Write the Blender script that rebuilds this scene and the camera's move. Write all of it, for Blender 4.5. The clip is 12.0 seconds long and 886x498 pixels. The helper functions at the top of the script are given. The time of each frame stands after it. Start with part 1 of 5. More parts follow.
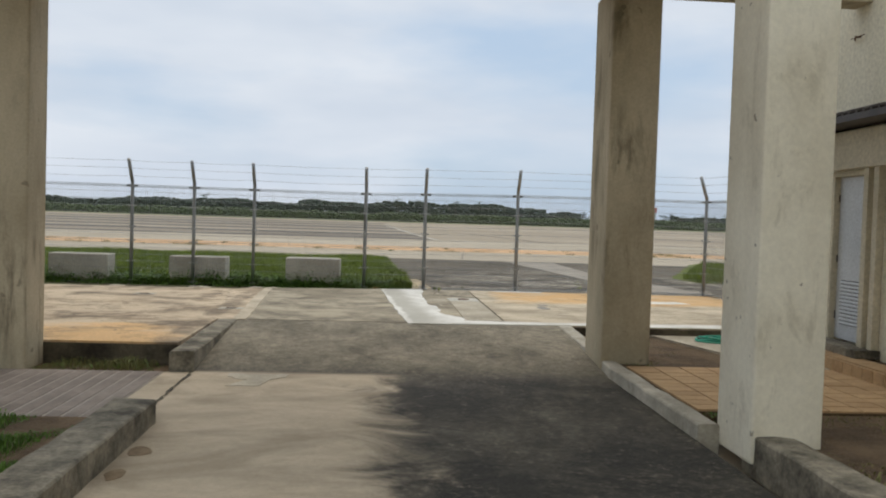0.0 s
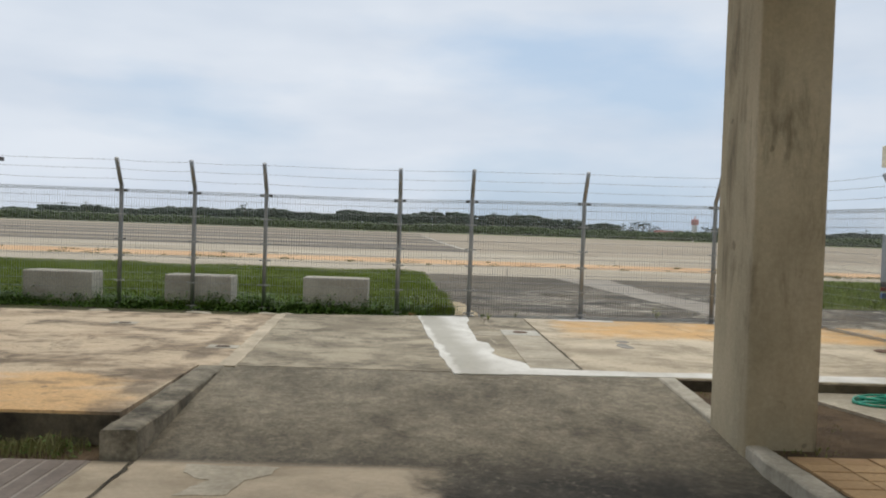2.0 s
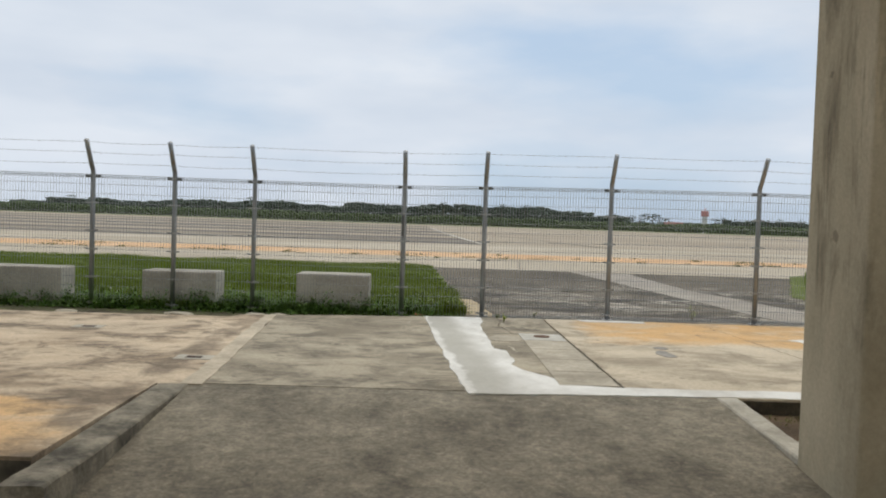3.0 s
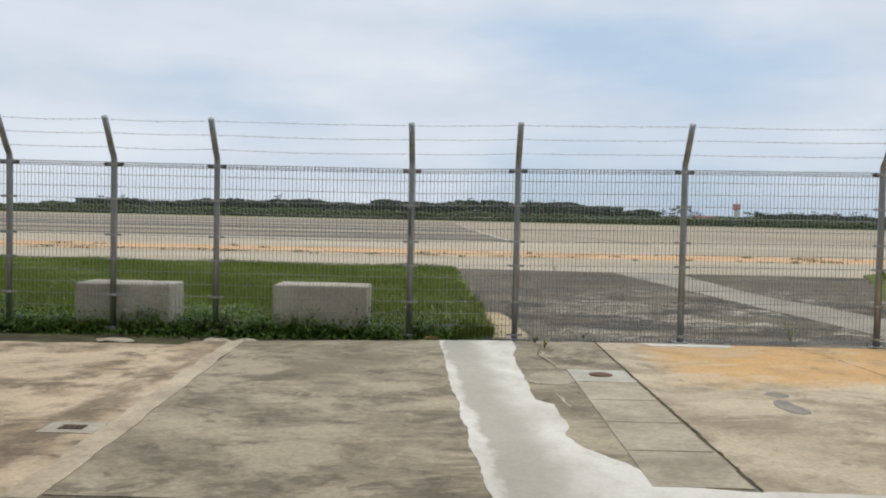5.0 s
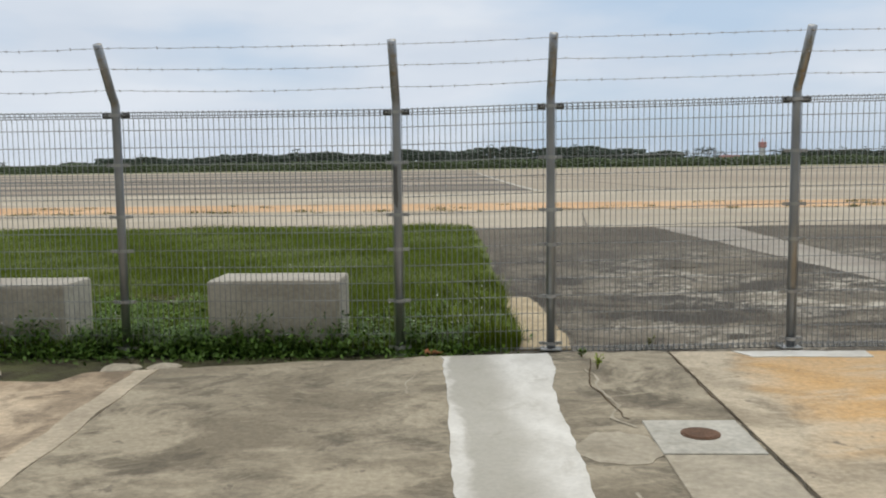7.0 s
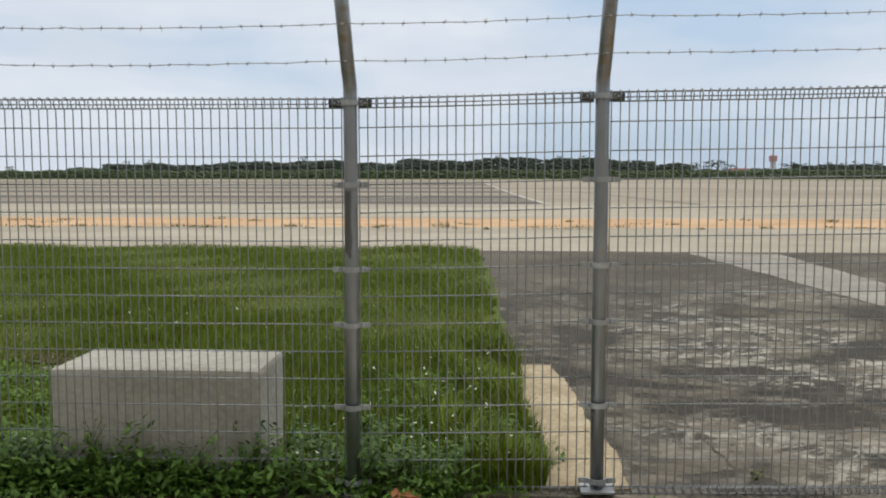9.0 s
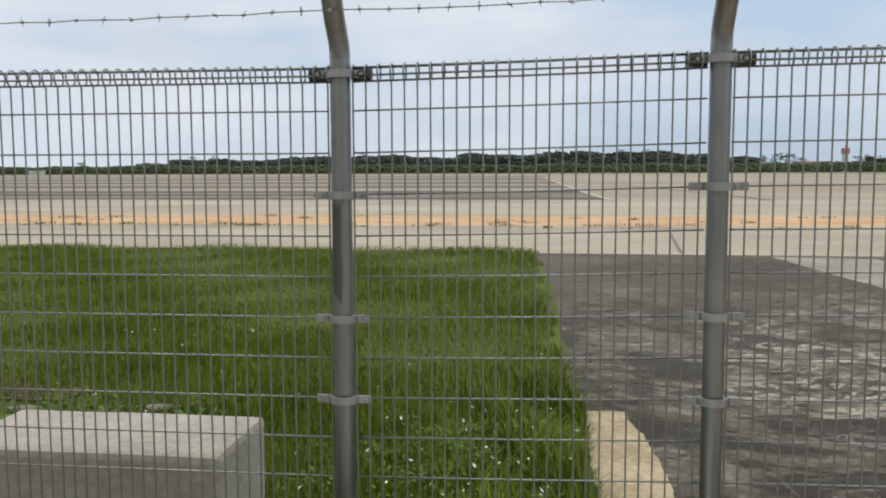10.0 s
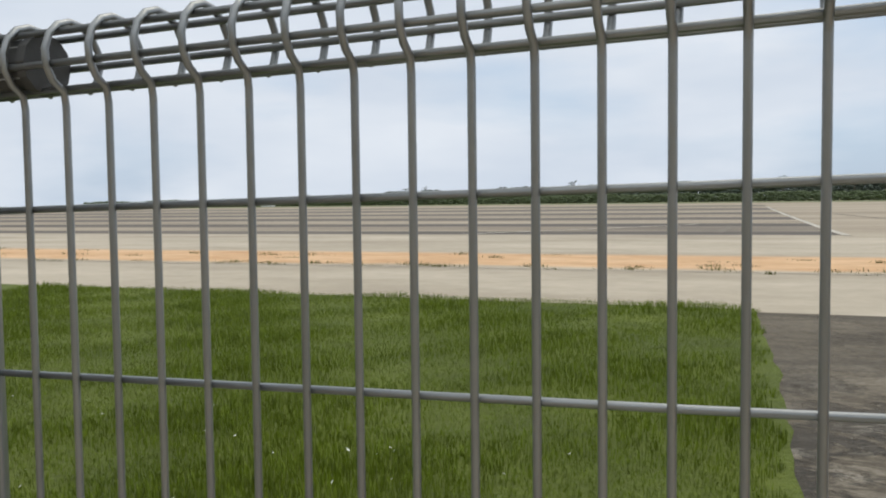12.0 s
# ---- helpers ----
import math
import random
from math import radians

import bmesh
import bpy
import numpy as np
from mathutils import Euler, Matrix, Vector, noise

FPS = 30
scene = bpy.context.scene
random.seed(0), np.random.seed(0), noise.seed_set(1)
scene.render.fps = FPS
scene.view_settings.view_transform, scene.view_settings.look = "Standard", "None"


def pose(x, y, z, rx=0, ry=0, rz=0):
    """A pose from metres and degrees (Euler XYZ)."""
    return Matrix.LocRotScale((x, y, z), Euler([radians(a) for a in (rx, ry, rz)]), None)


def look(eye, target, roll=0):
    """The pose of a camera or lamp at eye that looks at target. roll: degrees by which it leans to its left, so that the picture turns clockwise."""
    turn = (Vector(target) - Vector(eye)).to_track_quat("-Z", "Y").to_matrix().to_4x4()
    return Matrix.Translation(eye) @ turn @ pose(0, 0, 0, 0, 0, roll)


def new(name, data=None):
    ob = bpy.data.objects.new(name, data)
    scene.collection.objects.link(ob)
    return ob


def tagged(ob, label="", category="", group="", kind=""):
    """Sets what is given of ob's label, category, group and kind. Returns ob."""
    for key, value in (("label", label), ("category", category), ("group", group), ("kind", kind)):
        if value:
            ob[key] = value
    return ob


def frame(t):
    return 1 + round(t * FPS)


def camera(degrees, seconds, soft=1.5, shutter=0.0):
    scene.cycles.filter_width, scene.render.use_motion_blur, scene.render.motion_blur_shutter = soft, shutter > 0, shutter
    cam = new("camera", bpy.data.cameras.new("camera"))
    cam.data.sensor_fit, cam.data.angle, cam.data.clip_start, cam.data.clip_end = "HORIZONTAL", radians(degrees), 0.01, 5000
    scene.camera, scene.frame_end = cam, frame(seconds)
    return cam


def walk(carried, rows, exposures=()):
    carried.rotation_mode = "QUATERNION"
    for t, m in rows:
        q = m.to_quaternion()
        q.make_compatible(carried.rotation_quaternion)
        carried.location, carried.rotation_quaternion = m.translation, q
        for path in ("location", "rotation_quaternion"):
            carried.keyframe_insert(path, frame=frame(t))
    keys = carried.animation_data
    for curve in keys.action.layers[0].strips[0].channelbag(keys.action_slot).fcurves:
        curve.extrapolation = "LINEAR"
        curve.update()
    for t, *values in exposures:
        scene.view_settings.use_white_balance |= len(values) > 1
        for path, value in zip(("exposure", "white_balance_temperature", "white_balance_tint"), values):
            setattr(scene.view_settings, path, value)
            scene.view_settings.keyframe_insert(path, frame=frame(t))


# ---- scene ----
cam = camera(55.0, 12.0, soft=2.0)
PATH = [
    (0, (0.372, -18.913, 1.547), (0.516, -16.919, 1.479), 1.8),
    (0.5, (0.308, -18.08, 1.519), (0.324, -16.083, 1.414), 1.9),
    (1, (0.336, -17.303, 1.547), (0.375, -15.305, 1.463), 0.8),
    (1.5, (0.314, -16.485, 1.565), (0.372, -14.486, 1.554), 0.8),
    (2, (0.367, -15.6, 1.565), (0.424, -13.601, 1.52), 2.0),
    (2.5, (0.357, -14.76, 1.544), (0.46, -12.764, 1.471), 1.9),
    (3, (0.388, -13.911, 1.528), (0.426, -11.912, 1.464), 1.9),
    (3.5, (0.365, -13.182, 1.478), (0.454, -11.184, 1.441), 1.7),
    (3.7, (0.343, -12.859, 1.481), (0.369, -10.86, 1.446), 1.0),
    (5.3, (0.624, -10.097, 1.502), (0.579, -8.099, 1.424), 1.0),
    (5.5, (0.658, -9.753, 1.493), (0.58, -7.756, 1.434), 0.5),
    (6, (0.615, -8.907, 1.508), (0.5, -6.91, 1.477), 1.5),
    (6.5, (0.688, -8.083, 1.519), (0.586, -6.087, 1.469), -0.6),
    (6.7, (0.674, -7.786, 1.554), (0.585, -5.794, 1.392), -0.9),
    (8.5, (0.677, -5.22, 1.678), (0.649, -3.235, 1.439), 0.5),
    (9, (0.702, -4.502, 1.69), (0.608, -2.512, 1.518), -0.0),
    (9.5, (0.678, -3.747, 1.708), (0.489, -1.761, 1.575), 0.8),
    (10, (0.725, -3.019, 1.729), (0.491, -1.041, 1.544), -0.2),
    (10.5, (0.746, -2.358, 1.733), (0.301, -0.422, 1.5), 1.0),
    (11, (0.722, -1.648, 1.733), (0.146, 0.247, 1.443), -0.3),
    (11.5, (0.743, -1.089, 1.817), (0.042, 0.770, 1.560), -1.7),
    (12, (0.708, -0.582, 1.945), (0.001, 1.285, 1.833), -0.7),
]
walk(cam, [(t, look(eye, target, roll)) for t, eye, target, roll in PATH],
     ((0.0, -0.03), (1.0, 0.0), (8.6, -0.04), (9.4, 0.02), (10.4, -0.06), (11.0, 0.05), (11.5, 0.0), (12.0, 0.0)))

# ---- world, sun, exposure ----
scene.view_settings.exposure = 0.0
SUN_AZ, SUN_EL = radians(14), radians(63)
world = bpy.data.worlds.new("sky")
scene.world = world
world.use_nodes = True
wt = world.node_tree
wt.nodes.clear()
w_out = wt.nodes.new("ShaderNodeOutputWorld")
w_bg = wt.nodes.new("ShaderNodeBackground")
w_sky = wt.nodes.new("ShaderNodeTexSky")
w_sky.sky_type, w_sky.sun_disc = "NISHITA", False
w_sky.sun_elevation, w_sky.sun_rotation = SUN_EL, SUN_AZ
w_sky.dust_density, w_sky.air_density = 2.0, 1.0
w_co = wt.nodes.new("ShaderNodeTexCoord")
w_map = wt.nodes.new("ShaderNodeMapping")
w_map.inputs["Scale"].default_value = (1.0, 1.0, 3.4)
w_map.inputs["Location"].default_value = (0.35, 0.2, 0.1)
w_noise = wt.nodes.new("ShaderNodeTexNoise")
w_noise.inputs["Scale"].default_value = 2.6
w_noise.inputs["Detail"].default_value = 6
w_noise.inputs["Roughness"].default_value = 0.5
w_shade = wt.nodes.new("ShaderNodeTexNoise")
w_shade.inputs["Scale"].default_value = 3.4
w_shade.inputs["Detail"].default_value = 4
w_cr = wt.nodes.new("ShaderNodeValToRGB")
w_cr.color_ramp.elements[0].position, w_cr.color_ramp.elements[0].color = 0.32, (6.2, 6.95, 8.0, 1)
w_cr.color_ramp.elements[1].position, w_cr.color_ramp.elements[1].color = 0.66, (7.55, 8.1, 8.85, 1)
# a thinner part of the cloud cover, low over the field to the north-east
w_dot = wt.nodes.new("ShaderNodeVectorMath")
w_dot.operation = "DISTANCE"
w_flat = wt.nodes.new("ShaderNodeVectorMath")
w_flat.operation = "MULTIPLY"
w_flat.inputs[1].default_value = (1.0, 1.0, 2.3)
w_dot.inputs[1].default_value = (0.22, 0.96, 0.33)
w_near = wt.nodes.new("ShaderNodeMapRange")
w_near.inputs["From Min"].default_value, w_near.inputs["From Max"].default_value = 0.62, 0.08
w_sum = wt.nodes.new("ShaderNodeMath")
w_sum.operation = "MULTIPLY_ADD"
w_sum.inputs[1].default_value = 0.16
w_ramp = wt.nodes.new("ShaderNodeValToRGB")
w_ramp.color_ramp.elements[0].position, w_ramp.color_ramp.elements[0].color = 0.55, (1, 1, 1, 1)
w_ramp.color_ramp.elements[1].position, w_ramp.color_ramp.elements[1].color = 0.78, (0.15, 0.15, 0.15, 1)
w_blue = wt.nodes.new("ShaderNodeMix")
w_blue.data_type = "RGBA"
w_blue.inputs["Factor"].default_value = 0.75
w_blue.inputs["B"].default_value = (4.7, 6.3, 8.3, 1)
w_mix = wt.nodes.new("ShaderNodeMix")
w_mix.data_type = "RGBA"
w_bg.inputs["Strength"].default_value = 0.1
# an overcast sky is brightest overhead
w_sep = wt.nodes.new("ShaderNodeSeparateXYZ")
w_high = wt.nodes.new("ShaderNodeMapRange")
w_high.interpolation_type = "SMOOTHSTEP"
w_high.inputs["From Min"].default_value, w_high.inputs["From Max"].default_value = 0.30, 0.90
w_gain = wt.nodes.new("ShaderNodeMix")
w_gain.data_type, w_gain.blend_type = "RGBA", "MULTIPLY"
w_gain.inputs["B"].default_value = (1.55, 1.46, 1.32, 1)
for a, b in ((w_co.outputs["Generated"], w_map.inputs["Vector"]), (w_map.outputs[0], w_noise.inputs["Vector"]),
             (w_co.outputs["Generated"], w_flat.inputs[0]), (w_flat.outputs[0], w_dot.inputs[0]), (w_dot.outputs["Value"], w_near.inputs["Value"]),
             (w_near.outputs[0], w_sum.inputs[0]), (w_noise.outputs[0], w_sum.inputs[2]), (w_sum.outputs[0], w_ramp.inputs[0]),
             (w_map.outputs[0], w_shade.inputs["Vector"]), (w_shade.outputs[0], w_cr.inputs[0]),
             (w_sky.outputs[0], w_blue.inputs["A"]), (w_blue.outputs["Result"], w_mix.inputs["A"]), (w_cr.outputs[0], w_mix.inputs["B"]),
             (w_ramp.outputs[0], w_mix.inputs["Factor"]), (w_co.outputs["Generated"], w_sep.inputs[0]), (w_sep.outputs[2], w_high.inputs["Value"]),
             (w_mix.outputs["Result"], w_gain.inputs["A"]), (w_high.outputs[0], w_gain.inputs["Factor"]), (w_gain.outputs["Result"], w_bg.inputs["Color"]), (w_bg.outputs[0], w_out.inputs[0])):
    wt.links.new(a, b)

sun_data = bpy.data.lights.new("sun", "SUN")
sun_data.energy, sun_data.angle, sun_data.color = 1.0, radians(40), (1.0, 0.91, 0.77)
sun = new("sun", sun_data)
sun_from = Vector((math.sin(SUN_AZ) * math.cos(SUN_EL), math.cos(SUN_AZ) * math.cos(SUN_EL), math.sin(SUN_EL)))
sun.matrix_world = look(sun_from * 50, (0, 0, 0))


# ---- materials ----
class Nodes:
    """A small wrapper to write node materials in few lines."""

    def __init__(self, name, rough=0.8, metal=0.0):
        self.mat = bpy.data.materials.new(name)
        self.mat.use_nodes = True
        self.t = self.mat.node_tree
        self.b = self.t.nodes["Principled BSDF"]
        self.b.inputs["Roughness"].default_value = rough
        self.b.inputs["Metallic"].default_value = metal
        self.co = self.t.nodes.new("ShaderNodeTexCoord").outputs["Object"]
        self.geo = self.t.nodes.new("ShaderNodeNewGeometry")

    def link(self, a, b):
        self.t.links.new(a, b)

    def noise(self, scale, detail=5, rough=0.55, stretch=(1, 1, 1), world=False, distort=0.0, turn=0.0):
        m = self.t.nodes.new("ShaderNodeMapping")
        m.vector_type = "TEXTURE" if turn else "POINT"
        if turn:
            stretch = tuple(1 / v for v in stretch)
            m.inputs["Rotation"].default_value = (0, 0, turn)
        m.inputs["Scale"].default_value = stretch
        self.link(self.geo.outputs["Position"] if world else self.co, m.inputs["Vector"])
        n = self.t.nodes.new("ShaderNodeTexNoise")
        n.inputs["Scale"].default_value = scale
        n.inputs["Detail"].default_value = detail
        n.inputs["Roughness"].default_value = rough
        n.inputs["Distortion"].default_value = distort
        self.link(m.outputs[0], n.inputs["Vector"])
        return n.outputs[0]

    def ramp(self, fac, stops):
        r = self.t.nodes.new("ShaderNodeValToRGB")
        e = r.color_ramp.elements
        while len(e) < len(stops):
            e.new(0.5)
        for k, (p, c) in enumerate(stops):
            e[k].position = p
            e[k].color = (c, c, c, 1) if isinstance(c, (int, float)) else (*c, 1)
        self.link(fac, r.inputs[0])
        return r.outputs[0]

    def mix(self, fac, a, b, mode="MIX"):
        n = self.t.nodes.new("ShaderNodeMix")
        n.data_type, n.blend_type = "RGBA", mode
        for v, s in ((fac, "Factor"), (a, "A"), (b, "B")):
            if isinstance(v, (int, float)):
                n.inputs[s].default_value = v if s == "Factor" else (v, v, v, 1)
            elif isinstance(v, tuple):
                n.inputs[s].default_value = (*v, 1)
            else:
                self.link(v, n.inputs[s])
        return n.outputs["Result"]

    def math(self, op, a, b=0.0, c=None):
        n = self.t.nodes.new("ShaderNodeMath")
        n.operation = op
        for k, v in enumerate((a, b) if c is None else (a, b, c)):
            if isinstance(v, (int, float)):
                n.inputs[k].default_value = v
            else:
                self.link(v, n.inputs[k])
        return n.outputs[0]

    def axes(self, world=True):
        s = self.t.nodes.new("ShaderNodeSeparateXYZ")
        self.link(self.geo.outputs["Position"] if world else self.co, s.inputs[0])
        return s.outputs

    def step(self, v, lo, hi):
        n = self.t.nodes.new("ShaderNodeMapRange")
        n.interpolation_type = "SMOOTHSTEP"
        n.inputs["From Min"].default_value, n.inputs["From Max"].default_value = lo, hi
        self.link(v, n.inputs["Value"])
        return n.outputs[0]

    def random(self):
        return self.t.nodes.new("ShaderNodeObjectInfo").outputs["Random"]

    def island(self):
        return self.geo.outputs["Random Per Island"]

    def done(self, col, bump=None, strength=0.3, dist=0.01, rough=None):
        if isinstance(col, tuple):
            self.b.inputs["Base Color"].default_value = (*col, 1)
        else:
            self.link(col, self.b.inputs["Base Color"])
        if bump is not None:
            n = self.t.nodes.new("ShaderNodeBump")
            n.inputs["Strength"].default_value, n.inputs["Distance"].default_value = strength, dist
            self.link(bump, n.inputs["Height"])
            self.link(n.outputs[0], self.b.inputs["Normal"])
        if rough is not None:
            self.link(rough, self.b.inputs["Roughness"])
        return self.mat


def two_tone(name, c1, c2, big=0.8, small=18, rough=0.85, metal=0.0, strength=0.3, dist=0.006, stretch=(1, 1, 1), lo=0.35, hi=0.65, world=True, grain=0.25):
    """Two colours in large soft patches, and a fine grain with relief."""
    n = Nodes(name, rough, metal)
    col = n.ramp(n.noise(big, 7, 0.62, stretch, world), [(lo, c1), (hi, c2)])
    g = n.noise(small, 6, 0.65, (1, 1, 1), world)
    col = n.mix(1.0, col, n.ramp(g, [(0.3, 1 - grain), (0.7, 1 + grain * 0.4)]), "MULTIPLY")
    return n.done(col, g, strength, dist)


def concrete_pillar():
    n = Nodes("pillar_concrete", 0.88)
    x, y, z = n.axes()
    base = n.ramp(n.noise(1.1, 6, 0.6, (1, 1, 0.45), True), [(0.3, (0.34, 0.285, 0.19)), (0.7, (0.60, 0.52, 0.375))])
    drip = n.math("MULTIPLY", n.ramp(n.noise(3.6, 8, 0.70, (1, 1, 0.18), True, 0.4), [(0.50, 0.0), (0.64, 0.8)]), n.ramp(n.noise(0.9, 4, 0.6, (1, 1, 0.8), True), [(0.42, 0.1), (0.6, 1.0)]))
    col = n.mix(drip, base, (0.115, 0.095, 0.062))
    foot = n.math("MULTIPLY", n.ramp(n.noise(2.6, 5, 0.7, (1, 1, 0.5), True), [(0.35, 0.0), (0.6, 1.0)]), n.math("SUBTRACT", 1.0, n.step(z, -0.2, 0.55)))
    col = n.mix(n.math("MULTIPLY", foot, 0.55), col, (0.36, 0.32, 0.23))
    g = n.noise(30, 6, 0.7, (1, 1, 1), True)
    col = n.mix(1.0, col, n.ramp(g, [(0.3, 0.84), (0.7, 1.06)]), "MULTIPLY")
    pits = n.ramp(n.noise(7, 2, 0.4, (1, 1, 1), True), [(0.74, 0.0), (0.77, 1.0)])
    col = n.mix(n.math("MULTIPLY", pits, 0.45), col, (0.07, 0.055, 0.04))
    return n.done(col, g, 0.35, 0.008)


def slab_mat(name, base1, base2, stain, stain_amount, warm=None, warm_box=None, streaks=()):
    n = Nodes(name, 0.9)
    x, y, z = n.axes()
    col = n.ramp(n.noise(0.55, 8, 0.62, (1, 1.6, 1), True, 0.4), [(0.40, base1), (0.60, base2)])
    if warm:
        x0, x1, y0, y1 = warm_box
        wob = n.noise(0.9, 5, 0.6, (1, 1, 1), True)
        xs = n.math("MULTIPLY_ADD", wob, 1.6, n.math("SUBTRACT", x, 0.8))
        ys = n.math("MULTIPLY_ADD", wob, 1.3, n.math("SUBTRACT", y, 0.65))
        m = n.math("MULTIPLY", n.step(xs, x0 - 0.35, x0 + 0.35), n.math("SUBTRACT", 1.0, n.step(xs, x1 - 0.3, x1 + 0.3)))
        m = n.math("MULTIPLY", m, n.math("MULTIPLY", n.step(ys, y0 - 0.4, y0 + 0.4), n.math("SUBTRACT", 1.0, n.step(ys, y1 - 0.15, y1 + 0.15))))
        col = n.mix(n.math("MULTIPLY", m, 0.85), col, warm)
    st = n.ramp(n.noise(0.85, 10, 0.66, (1, 1.1, 1), True, 0.5), [(0.47, 0.0), (0.58, stain_amount)])
    fleck = n.ramp(n.noise(3.2, 8, 0.7, (0.8, 1.3, 1), True, 0.5), [(0.36, 0.25), (0.52, 1.0)])
    col = n.mix(n.math("MULTIPLY", st, fleck), col, stain)
    dk = n.ramp(n.noise(2.1, 9, 0.7, (1, 1.1, 1), True, 0.7), [(0.54, 0.0), (0.62, stain_amount * 0.8)])
    col = n.mix(dk, col, tuple(c * 0.75 for c in stain))
    pale = n.ramp(n.noise(0.9, 10, 0.7, (0.9, 1.2, 1), True, 0.5), [(0.50, 0.0), (0.58, 0.7)])
    col = n.mix(pale, col, tuple(c * min(1.15, 0.70 / base2[0]) for c in base2))
    if warm:
        col = n.mix(n.math("MULTIPLY", m, n.ramp(n.noise(1.3, 6, 0.65, (0.6, 1.6, 1), True, 0.5), [(0.40, 0.15), (0.60, 0.75)])), col, warm)
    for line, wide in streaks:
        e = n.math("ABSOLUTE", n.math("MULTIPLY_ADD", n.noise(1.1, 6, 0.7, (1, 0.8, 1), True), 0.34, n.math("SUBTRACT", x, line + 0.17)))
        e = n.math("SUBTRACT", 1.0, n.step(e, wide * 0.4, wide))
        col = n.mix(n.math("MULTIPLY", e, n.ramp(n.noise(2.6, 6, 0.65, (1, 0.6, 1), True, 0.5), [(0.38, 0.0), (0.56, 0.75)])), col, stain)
    smear = n.ramp(n.noise(3.4, 8, 0.74, (0.35, 1.8, 1), True, 0.7, 0.35), [(0.55, 0.0), (0.64, 0.55)])
    col = n.mix(n.math("MULTIPLY", smear, n.ramp(n.noise(0.7, 4, 0.6, (1, 1, 1), True), [(0.42, 0.0), (0.58, 1.0)])), col, tuple(c * min(1.28, 0.72 / base2[0]) for c in base2))
    g = n.noise(24, 7, 0.7, (1, 1, 1), True)
    col = n.mix(1.0, col, n.ramp(g, [(0.34, 0.68), (0.66, 1.0)]), "MULTIPLY")
    pit = n.ramp(n.noise(4.5, 4, 0.6, (1, 1, 1), True), [(0.66, 0.0), (0.70, 0.7)])
    col = n.mix(pit, col, (0.13, 0.11, 0.085))
    return n.done(col, g, 0.4, 0.01)


def driveway_mat():
    n = Nodes("driveway_dark_and_tan_concrete", 0.9)
    x, y, z = n.axes()
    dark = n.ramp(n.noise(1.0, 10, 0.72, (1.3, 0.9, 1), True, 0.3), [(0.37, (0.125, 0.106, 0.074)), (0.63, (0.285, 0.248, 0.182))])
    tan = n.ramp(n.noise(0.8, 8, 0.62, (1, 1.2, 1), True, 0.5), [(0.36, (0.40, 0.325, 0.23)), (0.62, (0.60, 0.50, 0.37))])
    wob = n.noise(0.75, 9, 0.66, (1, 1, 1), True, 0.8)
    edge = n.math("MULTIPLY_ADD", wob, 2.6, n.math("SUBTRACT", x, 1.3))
    tan_side = n.math("MULTIPLY", n.math("SUBTRACT", 1.0, n.step(edge, 0.10, 0.75)), n.math("SUBTRACT", 1.0, n.step(y, -9.28, -9.10)))
    # darker in blotches from the ramp's foot southwards
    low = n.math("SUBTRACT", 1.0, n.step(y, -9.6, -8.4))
    dark_blotch = n.ramp(n.noise(0.7, 9, 0.7, (1, 0.8, 1), True, 0.4), [(0.34, 0.55), (0.54, 1.0)])
    dark = n.mix(n.math("MULTIPLY", low, dark_blotch), dark, (0.026, 0.022, 0.015))
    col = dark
    # scuffed aggregate shows through the dark tone as fine pale grit
    grit = n.ramp(n.noise(17.0, 5, 0.8, (1, 1, 1), True, 0.3), [(0.54, 0.0), (0.66, 0.65)])
    where = n.ramp(n.noise(1.6, 7, 0.7, (1.2, 0.8, 1), True, 0.3), [(0.40, 0.15), (0.60, 1.0)])
    col = n.mix(n.math("MULTIPLY", grit, where), col, (0.26, 0.22, 0.16))
    pale = n.ramp(n.noise(4.4, 10, 0.78, (1.2, 0.8, 1), True, 0.4), [(0.60, 0.0), (0.70, 0.6)])
    col = n.mix(pale, col, (0.40, 0.35, 0.26))
    mid = n.noise(8.5, 9, 0.82, (1, 1, 1), True, 0.3)
    col = n.mix(1.0, col, n.ramp(mid, [(0.40, 0.74), (0.60, 1.24)]), "MULTIPLY")
    g = n.noise(30, 8, 0.8, (1, 1, 1), True)
    col = n.mix(1.0, col, n.ramp(g, [(0.34, 0.55), (0.68, 1.30)]), "MULTIPLY")
    # the tan half: smooth, with soft damp streaks
    damp = n.ramp(n.noise(0.8, 6, 0.6, (0.7, 1.5, 1), True, 0.6, 0.3), [(0.48, 0.0), (0.66, 0.6)])
    tan = n.mix(damp, tan, (0.27, 0.215, 0.145))
    scuff = n.ramp(n.noise(5.0, 6, 0.7, (0.6, 1.6, 1), True, 0.4), [(0.58, 0.0), (0.72, 0.4)])
    tan = n.mix(scuff, tan, (0.36, 0.30, 0.21))
    tan = n.mix(1.0, tan, n.ramp(g, [(0.34, 0.84), (0.68, 1.05)]), "MULTIPLY")
    col = n.mix(tan_side, col, tan)
    return n.done(col, g, 0.7, 0.012)


